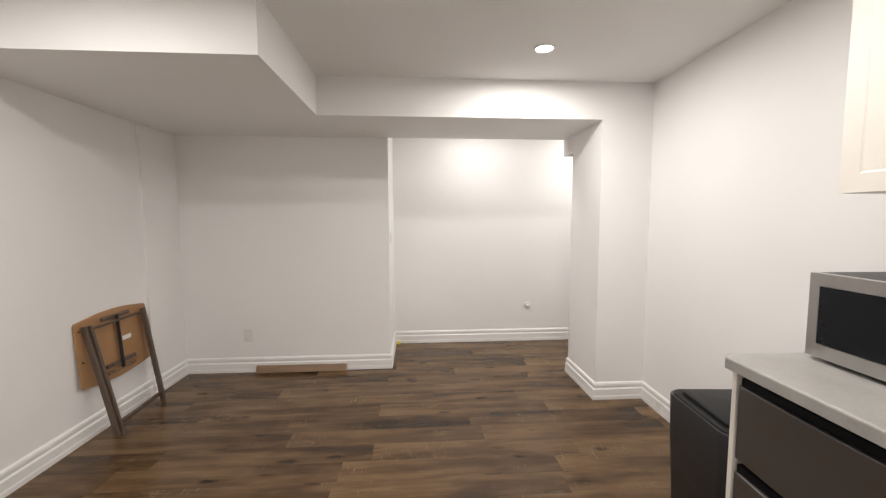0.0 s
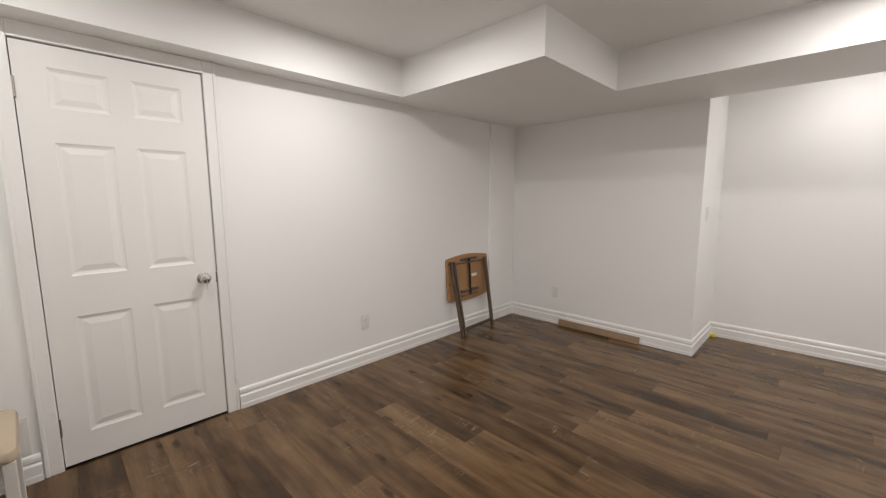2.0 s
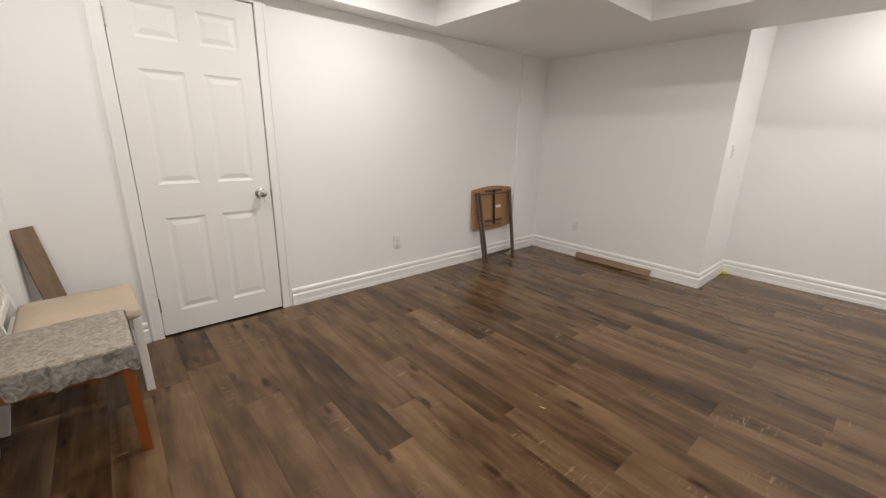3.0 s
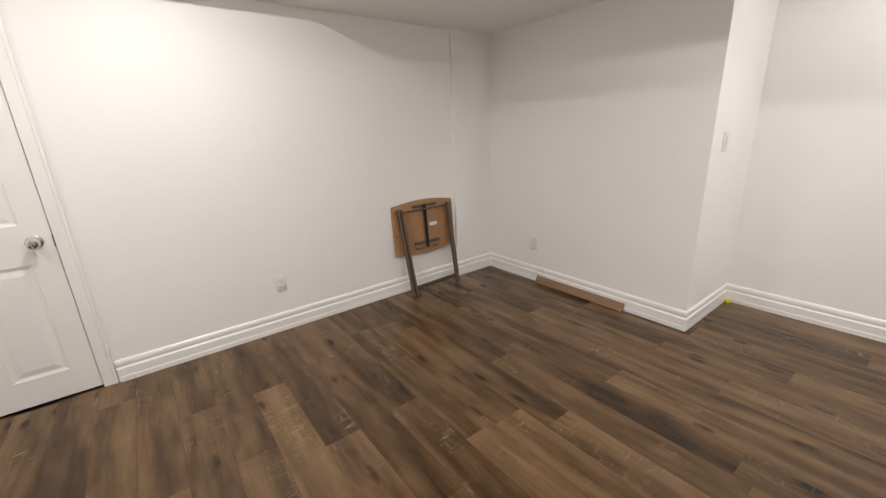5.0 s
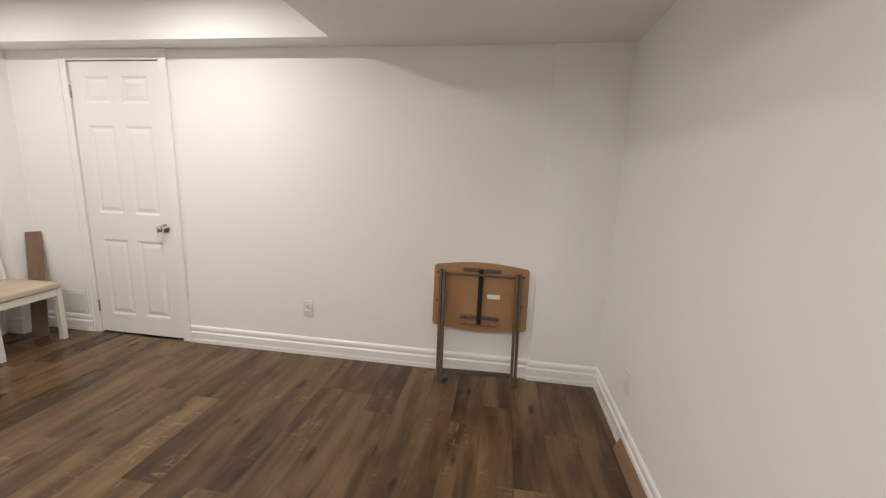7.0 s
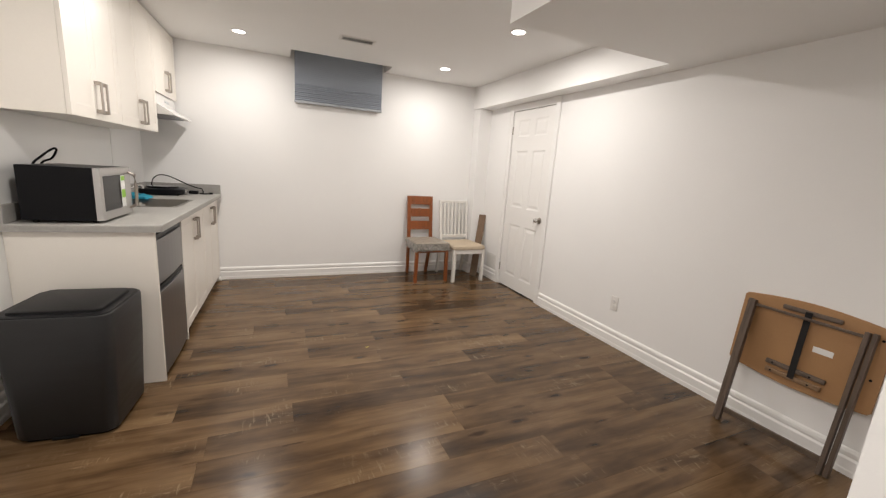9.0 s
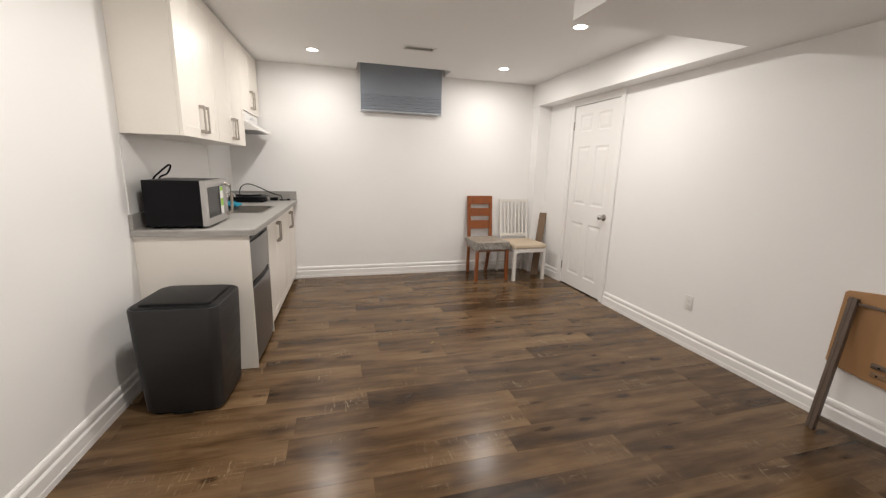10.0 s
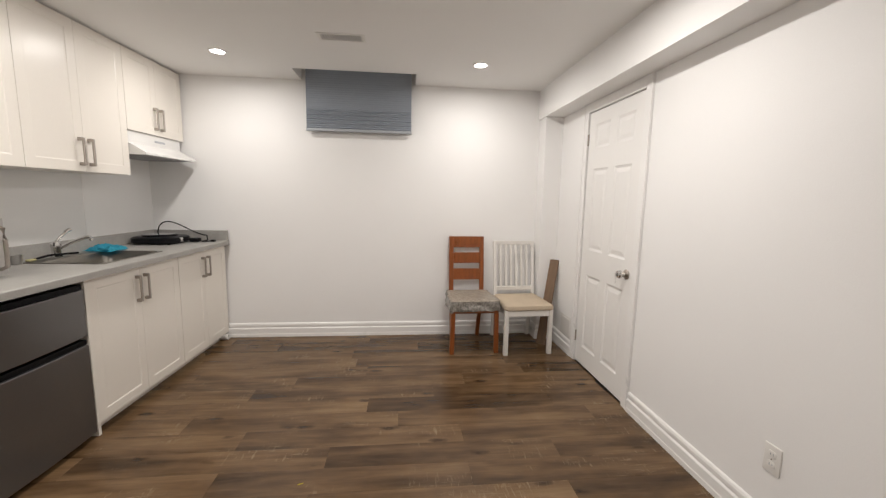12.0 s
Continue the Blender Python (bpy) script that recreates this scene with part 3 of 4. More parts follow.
def cabinet_door(parent, x, y_hi, y_lo, z0, z1, side, hz):
    """A shaker door between y_lo and y_hi; the handle stands near the edge named by side."""
    w, h = y_hi - y_lo - 0.0025, z1 - z0
    d = kpart("door", panelled(bmesh.new(), w, h, 0.019, [(0.058, w - 0.058, 0.058, h - 0.058)], ((0.001, -0.0015), (0.006, -0.0034)), facing("-x", x, y_hi - 0.00125, z0)), CABINET, parent)
    y = y_lo + 0.036 if side == "lo" else y_hi - 0.036
    pull(d, x, y, hz, hz + 0.165)


FRONT, UP = 1.19, 1.485
for y_hi, y_lo in ((0.858, 0.055), (0.055, -0.648)):
    mid = (y_hi + y_lo) / 2
    t = kthing("base_cabinet", "cream-white shaker base cabinet with two doors", "cabinet", 1.5, mid, 0, "base cabinets")
    bm = bmesh.new()
    box(bm, FRONT + 0.020, 1.798, y_lo + 0.001, y_lo + 0.019, 0.062, 0.889)
    box(bm, FRONT + 0.020, 1.798, y_hi - 0.019, y_hi - 0.001, 0.062, 0.889)
    box(bm, FRONT + 0.020, 1.798, y_lo + 0.019, y_hi - 0.019, 0.062, 0.080)
    box(bm, 1.785, 1.798, y_lo + 0.019, y_hi - 0.019, 0.080, 0.889)
    kpart("body", bm, CABINET, t)
    kpart("toe_kick", box(bmesh.new(), FRONT + 0.062, FRONT + 0.078, y_lo, y_hi, 0.0, 0.0615, 0.001), CABINET, t)
    cabinet_door(t, FRONT, y_hi - 0.002, mid, 0.066, 0.878, "lo", 0.665)
    cabinet_door(t, FRONT, mid, y_lo + 0.002, 0.066, 0.878, "hi", 0.665)
t = kthing("end_panel", "cream-white panel closing the fridge bay", "panel", 1.5, 1.456)
kpart("panel", box(bmesh.new(), FRONT - 0.005, 1.799, 1.447, 1.465, 0.0, 0.889, 0.001), CABINET, t)
kpart("edge_band", box(bmesh.new(), FRONT - 0.0068, FRONT - 0.0052, 1.4468, 1.4652, 0.0, 0.889, 0.0006), CABINET, t)
t = kthing("filler_panel", "narrow cream-white panel beside the fridge", "panel", 1.5, 0.868)
kpart("panel", box(bmesh.new(), FRONT - 0.004, 1.70, 0.859, 0.877, 0.0, 0.889, 0.001), CABINET, t)

# countertop with a cut-out for the sink
SX0, SX1, SY0, SY1 = 1.262, 1.655, 0.10, 0.64
CX0, CX1, CY0, CY1, CZ0, CZ1 = 1.148, 1.800, -0.648, 1.486, 0.889, 0.928
bm = bmesh.new()
flat = [
    [(CX0, CY0), (CX1, CY0), (CX1, SY0), (SX1, SY0), (SX0, SY0), (CX0, SY0)],
    [(CX0, SY0), (SX0, SY0), (SX0, SY1), (CX0, SY1)],
    [(SX1, SY0), (CX1, SY0), (CX1, SY1), (SX1, SY1)],
    [(CX0, SY1), (SX0, SY1), (SX1, SY1), (CX1, SY1), (CX1, CY1), (CX0 + 0.028, CY1), (CX0, CY1 - 0.028)],
]
seen_edges = {}
top_v, low_v = {}, {}
for poly in flat:
    for p in poly:
        top_v.setdefault(p, bm.verts.new((*p, CZ1)) if p not in top_v else top_v[p])
        low_v.setdefault(p, bm.verts.new((*p, CZ0)) if p not in low_v else low_v[p])
    bm.faces.new([top_v[p] for p in poly])
    bm.faces.new([low_v[p] for p in poly[::-1]])
    for a, b in zip(poly, poly[1:] + poly[:1]):
        seen_edges[frozenset((a, b))] = seen_edges.get(frozenset((a, b)), 0) + 1
for e, n in seen_edges.items():
    if n == 1:
        a, b = tuple(e)
        bm.faces.new((top_v[a], top_v[b], low_v[b], low_v[a]))
bmesh.ops.recalc_face_normals(bm, faces=bm.faces[:])
edge = [e for e in bm.edges if all(v.co.z > CZ1 - 1e-4 for v in e.verts) and all(v.co.x < CX0 + 0.029 or v.co.y > CY1 - 1e-4 for v in e.verts) and len(e.link_faces) == 2 and any(abs(f.normal.z) < 0.5 for f in e.link_faces)]
bmesh.ops.bevel(bm, geom=edge, offset=0.008, segments=3, profile=0.5, affect="EDGES")
t = kthing("countertop", "mottled grey laminate countertop with a low backsplash", "countertop", 1.5, 0.4, CZ0)
kpart("top", bm, COUNTER, t)
kpart("backsplash", box(bmesh.new(), 1.780, 1.7995, CY0 + 0.02, CY1, CZ1, 1.018, 0.003), COUNTER, t)
kpart("backsplash", box(bmesh.new(), CX0 + 0.004, 1.7995, CY0, CY0 + 0.0195, CZ1, 1.018, 0.003), COUNTER, t)

# assumed panel; its end strip stands in for a bright upright line
t = kthing("splash_panel", "smooth white panel assumed on the wall behind the counter", "wall panel", 1.79, 0.75, 1.019)
kpart("panel", box(bmesh.new(), 1.7945, 1.8000, 0.0725, 1.466, 1.019, 1.466), SPLASH, t)
kpart("edge_strip", box(bmesh.new(), 1.7925, 1.8000, 0.056, 0.072, 1.019, 1.466, 0.003, 3), TRIM, t, "narrow white strip along a bright line on the wall", smooth=True)

t = kthing("kitchen_sink", "stainless steel drop-in single-bowl sink", "sink", 1.5, 0.345, CZ1)
def ring(x0, x1, y0, y1, r, z):
    return [(x, y, z) for x, y in rounded(x0, x1, y0, y1, r)]


bm = loft(bmesh.new(), [ring(SX0 - 0.008, SX1 + 0.060, SY0 - 0.008, SY1 + 0.008, 0.03, CZ1 + 0.0005), ring(SX0 - 0.006, SX1 + 0.058, SY0 - 0.006, SY1 + 0.006, 0.03, CZ1 + 0.004), ring(SX0 + 0.010, SX1 - 0.012, SY0 + 0.010, SY1 - 0.010, 0.05, CZ1 + 0.003),
                        ring(SX0 + 0.015, SX1 - 0.017, SY0 + 0.015, SY1 - 0.015, 0.05, CZ1 - 0.006), ring(SX0 + 0.028, SX1 - 0.030, SY0 + 0.028, SY1 - 0.028, 0.06, CZ1 - 0.145), ring(SX0 + 0.06, SX1 - 0.06, SY0 + 0.06, SY1 - 0.06, 0.06, CZ1 - 0.160)], cap0=False)
kpart("bowl", bm, surface("sink_steel", (0.24, 0.225, 0.20), 0.36, 1.0, var=0.06, scale=6, grain=160, bump=0.02), t, smooth=True)
kpart("drain", lathe(bmesh.new(), [(0.042, CZ1 - 0.160), (0.042, CZ1 - 0.157), (0.03, CZ1 - 0.158), (0.01, CZ1 - 0.157)], 20, Matrix.Translation((1.475, 0.345, 0))), CHROME, t, smooth=True)
t = kthing("faucet", "single-lever chrome kitchen faucet", "faucet", 1.69, 0.40, CZ1 + 0.005)
fx, fy, fz = 1.692, 0.435, CZ1 + 0.005
kpart("base", lathe(bmesh.new(), [(0.030, 0), (0.030, 0.008), (0.024, 0.014), (0.024, 0.060), (0.027, 0.070), (0.022, 0.095), (0.010, 0.102)], 20, Matrix.Translation((fx, fy, fz))), CHROME, t, smooth=True)
kpart("spout", tube(bmesh.new(), smooth_path([(fx, fy, fz + 0.045), (fx - 0.05, fy - 0.02, fz + 0.080), (fx - 0.10, fy - 0.045, fz + 0.106), (fx - 0.140, fy - 0.06, fz + 0.122), (fx - 0.158, fy - 0.066, fz + 0.118), (fx - 0.163, fy - 0.067, fz + 0.100)]), 0.0105, 12), CHROME, t, smooth=True)
kpart("lever", tube(tube(bmesh.new(), [(fx, fy, fz + 0.095), (fx - 0.01, fy - 0.025, fz + 0.125), (fx - 0.02, fy - 0.065, fz + 0.160)], 0.008, 10), [(fx - 0.018, fy - 0.055, fz + 0.155), (fx - 0.024, fy - 0.085, fz + 0.170)], 0.011, 10), CHROME, t, smooth=True)

t = kthing("dish_cloth", "crumpled turquoise dish cloth beside the sink", "cloth", 1.66, 0.06, CZ1 + 0.001)
bm = bmesh.new()
nx, ny = 22, 16
gridv = []
for i in range(nx + 1):
    col = []
    for j in range(ny + 1):
        u, v = i / nx - 0.5, j / ny - 0.5
        fold = noise.noise(Vector((u * 5, v * 7, 3.3)))
        fine = noise.noise(Vector((u * 15, v * 13, 8.1)))
        edge_f = max(0.0, 1 - (2 * max(abs(u), abs(v))) ** 3)
        z = CZ1 + 0.004 + edge_f * (0.034 + 0.030 * fold + 0.010 * fine) + 0.004 * abs(fine)
        col.append(bm.verts.new((1.660 + u * 0.215 * (1 + 0.15 * fold), 0.080 + v * 0.20 * (1 + 0.25 * fine) - 0.25 * u * 0.2, max(z, CZ1 + 0.007))))
    gridv.append(col)
for i in range(nx):
    for j in range(ny):
        bm.faces.new((gridv[i][j], gridv[i + 1][j], gridv[i + 1][j + 1], gridv[i][j + 1]))
bmesh.ops.solidify(bm, geom=bm.faces[:], thickness=0.003)
kpart("cloth", bm, CLOTH_BLUE, t, smooth=True)
t = kthing("steel_cup", "small steel sink strainer cup on the counter", "cup", 1.70, 0.675, CZ1)
kpart("cup", lathe(bmesh.new(), [(0.022, 0), (0.027, 0.05), (0.029, 0.052), (0.029, 0.054), (0.025, 0.053), (0.020, 0.006), (0.004, 0.005)], 22, Matrix.Translation((1.70, 0.675, CZ1))), STEEL, t, smooth=True)
t = kthing("dish_brush", "dish brush with a yellow head lying by the sink", "brush", 1.70, 0.56, CZ1)
head = kpart("brush_head", box(bmesh.new(), 1.680, 1.708, 0.575, 0.622, CZ1 + 0.006, CZ1 + 0.019, 0.005, 3), surface("pale_yellow_bristle", (0.52, 0.47, 0.24), 0.8, var=0.2, grain=400, bump=0.4), t, smooth=True)
kpart("brush_handle", tube(bmesh.new(), [(1.695, 0.58, CZ1 + 0.013), (1.685, 0.50, CZ1 + 0.026), (1.665, 0.42, CZ1 + 0.024), (1.650, 0.33, CZ1 + 0.020)], 0.007, 10), BLACK, t, smooth=True)

# countertop cooker
t = kthing("hot_plate", "black electric hot plate with a coiled cord", "appliance", 1.58, -0.40, CZ1)
bm = loft(bmesh.new(), [ring(1.42, 1.745, -0.555, -0.245, 0.09, CZ1 + 0.006), ring(1.405, 1.76, -0.57, -0.23, 0.10, CZ1 + 0.014), ring(1.405, 1.76, -0.57, -0.23, 0.10, CZ1 + 0.050), ring(1.42, 1.745, -0.555, -0.245, 0.09, CZ1 + 0.060)])
kpart("body", bm, BLACK, t, smooth=True)
kpart("plate", lathe(bmesh.new(), [(0.125, 0.060), (0.125, 0.070), (0.118, 0.077), (0.03, 0.077)], 36, Matrix.Translation((1.59, -0.40, CZ1))), GLASS_BLACK, t, "glossy black cooking plate", smooth=True)
kpart("control_knob", lathe(bmesh.new(), [(0.018, 0), (0.018, 0.016), (0.013, 0.02)], 18, Matrix.Translation((1.4065, -0.36, CZ1 + 0.034)) @ pose(0, 0, 0, 0, -90, 0)), CHROME, t, smooth=True)
for x, y in ((1.45, -0.52), (1.71, -0.52), (1.45, -0.28), (1.71, -0.28)):
    kpart("foot", cyl(bmesh.new(), (x, y, CZ1), (x, y, CZ1 + 0.010), 0.012, seg=12), BLACK, t)
cord = []
for k in range(25):
    s = k / 24
    cord.append((1.73 - 0.42 * s, -0.585 - 0.015 * math.sin(s * 3), CZ1 + 0.05 + 0.135 * math.sin(math.pi * min(1, s * 1.02) ** 0.55) * (1 - s) ** 0.5))
cord += [(1.30, -0.575, CZ1 + 0.030), (1.29, -0.55, CZ1 + 0.010), (1.31, -0.50, CZ1 + 0.006), (1.27, -0.49, CZ1 + 0.006), (1.235, -0.51, CZ1 + 0.008)]
kpart("cord", tube(bmesh.new(), smooth_path(cord, 3), 0.005, 8), BLACK, t, smooth=True)
kpart("plug", box(bmesh.new(), 1.200, 1.236, -0.524, -0.496, CZ1 + 0.001, CZ1 + 0.019, 0.004), BLACK, t, smooth=True)
kpart("power_brick", box(bmesh.new(), 1.325, 1.40, -0.53, -0.47, CZ1 + 0.002, CZ1 + 0.034, 0.006), BLACK, t, smooth=True)

# microwave
MX0, MX1, MY0, MY1, MZ0, MZ1 = 1.405, 1.735, 1.020, 1.440, CZ1 + 0.014, 1.213
t = kthing("microwave", "stainless and black countertop microwave oven", "microwave", 1.56, 1.22, CZ1)
kpart("body", box(bmesh.new(), MX0 + 0.030, MX1, MY0, MY1, MZ0, MZ1, 0.004), BLACK, t)
dm = kpart("door", panelled(bmesh.new(), MY1 - MY0, MZ1 - MZ0, 0.029, [(0.030, MY1 - MY0 - 0.085, 0.042, MZ1 - MZ0 - 0.040)], ((0.002, -0.004),), facing("-x", MX0, MY1, MZ0)), STEEL, t, "brushed steel door frame")
kpart("window", box(bmesh.new(), MX0 + 0.0015, MX0 + 0.006, MY0 + 0.087, MY1 - 0.032, MZ0 + 0.044, MZ1 - 0.042, 0.001), GLASS_BLACK, dm, "dark glass window")
kpart("handle", tube(bmesh.new(), [(MX0, MY0 + 0.035, MZ0 + 0.03), (MX0 - 0.032, MY0 + 0.035, MZ0 + 0.045), (MX0 - 0.036, MY0 + 0.035, MZ0 + 0.10), (MX0 - 0.036, MY0 + 0.035, MZ1 - 0.10), (MX0 - 0.032, MY0 + 0.035, MZ1 - 0.045), (MX0, MY0 + 0.035, MZ1 - 0.03)], 0.009, 10), NICKEL, dm, smooth=True)
st = kpart("sticker", box(bmesh.new(), MX0 + 0.0003, MX0 + 0.0014, MY0 + 0.092, MY0 + 0.150, MZ0 + 0.045, MZ1 - 0.045), PAPER, dm, "white and green product sticker")
kpart("print_band", box(bmesh.new(), MX0 - 0.0004, MX0 + 0.0002, MY0 + 0.094, MY0 + 0.148, MZ0 + 0.098, MZ0 + 0.145), GREEN_PAPER, st)
kpart("print_band", box(bmesh.new(), MX0 - 0.0004, MX0 + 0.0002, MY0 + 0.094, MY0 + 0.148, MZ1 - 0.075, MZ1 - 0.050), GREEN_PAPER, st)
for x, y in ((MX0 + 0.05, MY0 + 0.04), (MX0 + 0.05, MY1 - 0.04), (MX1 - 0.04, MY0 + 0.04), (MX1 - 0.04, MY1 - 0.04)):
    kpart("foot", cyl(bmesh.new(), (x, y, CZ1), (x, y, MZ0 + 0.002), 0.013, seg=12), BLACK, t)
kpart("cord", tube(bmesh.new(), smooth_path([(MX1, 1.23, MZ0 + 0.12), (MX1 + 0.025, 1.23, MZ0 + 0.16), (MX1 + 0.026, 1.225, MZ1 - 0.01), (MX1 - 0.010, 1.21, MZ1 + 0.040), (MX1 - 0.052, 1.19, MZ1 + 0.082), (MX1 - 0.060, 1.175, MZ1 + 0.076), (MX1 - 0.030, 1.160, MZ1 + 0.030), (MX1 + 0.022, 1.155, MZ1 - 0.01), (MX1 + 0.030, 1.15, MZ0 + 0.10)]), 0.0055, 8), BLACK, t, smooth=True)

# fridge
RY0, RY1 = 0.884, 1.440
t = kthing("mini_fridge", "stainless two-door undercounter fridge with black trim", "refrigerator", 1.5, 1.16)
kpart("body", box(bmesh.new(), 1.235, 1.72, RY0, RY1, 0.02, 0.865, 0.006), BLACK, t)
for z0, z1 in ((0.030, 0.535), (0.580, 0.835)):
    bow = [(1.188 - 0.010 * math.cos(math.pi * (k / 8 - 0.5)), RY0 + (RY1 - RY0) * k / 8) for k in range(9)]
    dm = kpart("door", prism(bmesh.new(), bow + [(1.233, RY1), (1.233, RY0)], z0, z1, 0.004), FRIDGE_GREY, t)
    kpart("grip", box(bmesh.new(), 1.192, 1.236, RY0 + 0.002, RY1 - 0.002, z1, z1 + 0.028, 0.004), BLACK, dm, "black recessed grip strip")
for y in (RY0 + 0.05, RY1 - 0.05):
    for x in (1.27, 1.68):
        kpart("foot", cyl(bmesh.new(), (x, y, 0), (x, y, 0.022), 0.018, seg=12), BLACK, t)

# wall cabinets
for y_hi, y_lo, z0, hz in ((1.450, 0.790, 1.468, 1.505), (0.790, 0.030, 1.468, 1.505), (0.030, -0.640, 1.790, 1.830)):
    mid = (y_hi + y_lo) / 2
    t = kthing("wall_cabinet", "cream-white shaker wall cabinet reaching the ceiling", "cabinet", 1.65, mid, z0, "wall cabinets")
    kpart("body", box(bmesh.new(), UP + 0.020, 1.799, y_lo + 0.0005, y_hi - 0.0005, z0, CEIL - 0.002, 0.001), CABINET, t)
    cabinet_door(t, UP, y_hi - 0.001, mid, z0 + 0.001, CEIL - 0.012, "lo", hz)
    cabinet_door(t, UP, mid, y_lo + 0.001, z0 + 0.001, CEIL - 0.012, "hi", hz)

# range hood
t = kthing("range_hood", "white under-cabinet range hood", "range hood", 1.6, -0.30, 1.612)
b = bmesh.new()
side = [(1.799, 1.617), (1.375, 1.617), (1.375, 1.632), (1.500, 1.705), (1.500, 1.787), (1.799, 1.787)]
loft(b, [[(x, y, z) for x, z in side] for y in (0.022, -0.605)])
kpart("shell", b, HOOD_WHITE, t)
kpart("filter", box(bmesh.new(), 1.42, 1.76, -0.56, -0.02, 1.612, 1.618), FILTER, t)
kpart("switch_panel", box(bmesh.new(), 1.4975, 1.5005, -0.40, -0.28, 1.735, 1.750), RAIL_GREY, t)

# waste bin
t = thing("waste_bin", "charcoal rectangular step bin with a black lid", "trash can", KITCHEN @ pose(1.455, 1.722, 0, 0, 0, -3))
bw, bd = 0.212, 0.205
def bring(sx, sy, z, r=0.055):
    return [(x, y, z) for x, y in rounded(-sx, sx, -sy, sy, r)]


bm = loft(bmesh.new(), [bring(bw - 0.026, bd - 0.024, 0.012), bring(bw - 0.020, bd - 0.018, 0.020), bring(bw - 0.004, bd - 0.004, 0.40), bring(bw, bd, 0.585), bring(bw - 0.002, bd - 0.002, 0.592), bring(bw - 0.006, bd - 0.006, 0.594)])
part("body", bm, BIN_GREY, t, smooth=True)
part("base", loft(bmesh.new(), [bring(bw - 0.034, bd - 0.032, 0.0), bring(bw - 0.034, bd - 0.032, 0.013)]), BIN_LID, t)
lid = part("lid", loft(bmesh.new(), [bring(bw - 0.007, bd - 0.007, 0.592), bring(bw - 0.009, bd - 0.009, 0.599), bring(bw - 0.018, bd - 0.018, 0.602), bring(bw - 0.030, bd - 0.030, 0.600)]), BIN_LID, t, "black plastic lid", smooth=True)
part("flap", loft(bmesh.new(), [bring(bw - 0.042, bd - 0.040, 0.600, 0.03), bring(bw - 0.044, bd - 0.042, 0.611, 0.03), bring(bw - 0.052, bd - 0.050, 0.614, 0.03)]), BIN_LID, lid, smooth=True)
part("pedal", box(bmesh.new(), -0.05, 0.05, bd - 0.05, bd - 0.012, 0.004, 0.016, 0.004), BIN_LID, t)

# pipe end under the last base cabinet
t = kthing("pipe_end", "short white plastic pipe end poking out under the cabinet", "pipe", FRONT, -0.600, 0.0)
pipe_m = Matrix.Translation((FRONT + 0.060, -0.600, 0.0275)) @ pose(0, 0, 0, 0, -90, 0)
kpart("pipe", lathe(bmesh.new(), [(0.022, 0), (0.0265, 0.001), (0.0265, 0.072), (0.0255, 0.075), (0.0205, 0.075), (0.0195, 0.072), (0.0195, 0.014)], 22, pipe_m), WHITE_PLASTIC, t, smooth=True)
# near-black disc painted as the shade inside the open pipe
kpart("shade_disc", lathe(bmesh.new(), [(0.0193, 0.012), (0.0193, 0.018), (0.012, 0.019)], 18, pipe_m), HOLE_SHADE, t, "black disc standing for the shade inside")

# ---- chairs ----
t = thing("dining_chair", "red-brown wooden ladder-back chair with plastic-wrapped seat", "chair", pose(-1.120, -0.350, 0, 0, 0, 2.0))
for sx in (-1, 1):
    part("front_leg", beam(bmesh.new(), (sx * 0.198, 0.205, 0), (sx * 0.190, 0.200, 0.415), 0.038, 0.038), RED_WOOD, t)
    part("back_post", beam(beam(bmesh.new(), (sx * 0.128, -0.255, 0), (sx * 0.150, -0.200, 0.45), 0.032, 0.036), (sx * 0.148, -0.200, 0.44), (sx * 0.148, -0.262, 0.985), 0.042, 0.024), RED_WOOD, t)
    part("side_rail", beam(bmesh.new(), (sx * 0.180, 0.19, 0.385), (sx * 0.150, -0.20, 0.385), 0.020, 0.055), RED_WOOD, t)
part("front_rail", box(bmesh.new(), -0.175, 0.175, 0.190, 0.212, 0.36, 0.415, 0.003), RED_WOOD, t)
part("back_rail", box(bmesh.new(), -0.140, 0.140, -0.212, -0.190, 0.36, 0.415, 0.003), RED_WOOD, t)
part("seat", box(bmesh.new(), -0.195, 0.195, -0.195, 0.220, 0.415, 0.440, 0.008), RED_WOOD, t)
for z0, z1 in ((0.880, 0.985), (0.730, 0.832), (0.572, 0.678)):
    yy = [-0.200 - 0.062 * (z - 0.44) / 0.545 for z in (z0, z1)]
    part("back_slat", beam(bmesh.new(), (0, yy[0], z0), (0, yy[1], z1), 0.272, 0.018), RED_WOOD, t)
outline = rounded(-0.215, 0.215, -0.190, 0.235, 0.022, 4)
dense = []
for a, b in zip(outline, outline[1:] + outline[:1]):
    steps = max(1, int(math.hypot(b[0] - a[0], b[1] - a[1]) / 0.010))
    dense += [(a[0] + (b[0] - a[0]) * k / steps, a[1] + (b[1] - a[1]) * k / steps) for k in range(steps)]


def cover_ring(f, z, wav, hem=0.0):
    """One level of the loose seat cover; wav is how far it crumples, hem how ragged its edge hangs."""
    rr = []
    for x, y in dense:
        n1 = noise.noise(Vector((x * 26, y * 26, z * 22)))
        n2 = noise.noise(Vector((x * 11, y * 11, z * 40 + 5)))
        lift = max(0.0, 0.44 - z) * 0.9 if y < -0.12 else 0.0
        corner = 0.012 * hem if abs(x) > 0.19 and y > 0.2 else 0.0
        rr.append((x * f * (0.93 if y < 0 else 1) + wav * n1, y * f + wav * n2, z + 0.4 * wav * n2 + lift + hem * 0.022 * noise.noise(Vector((x * 13, y * 13, 2))) - corner))
    return rr


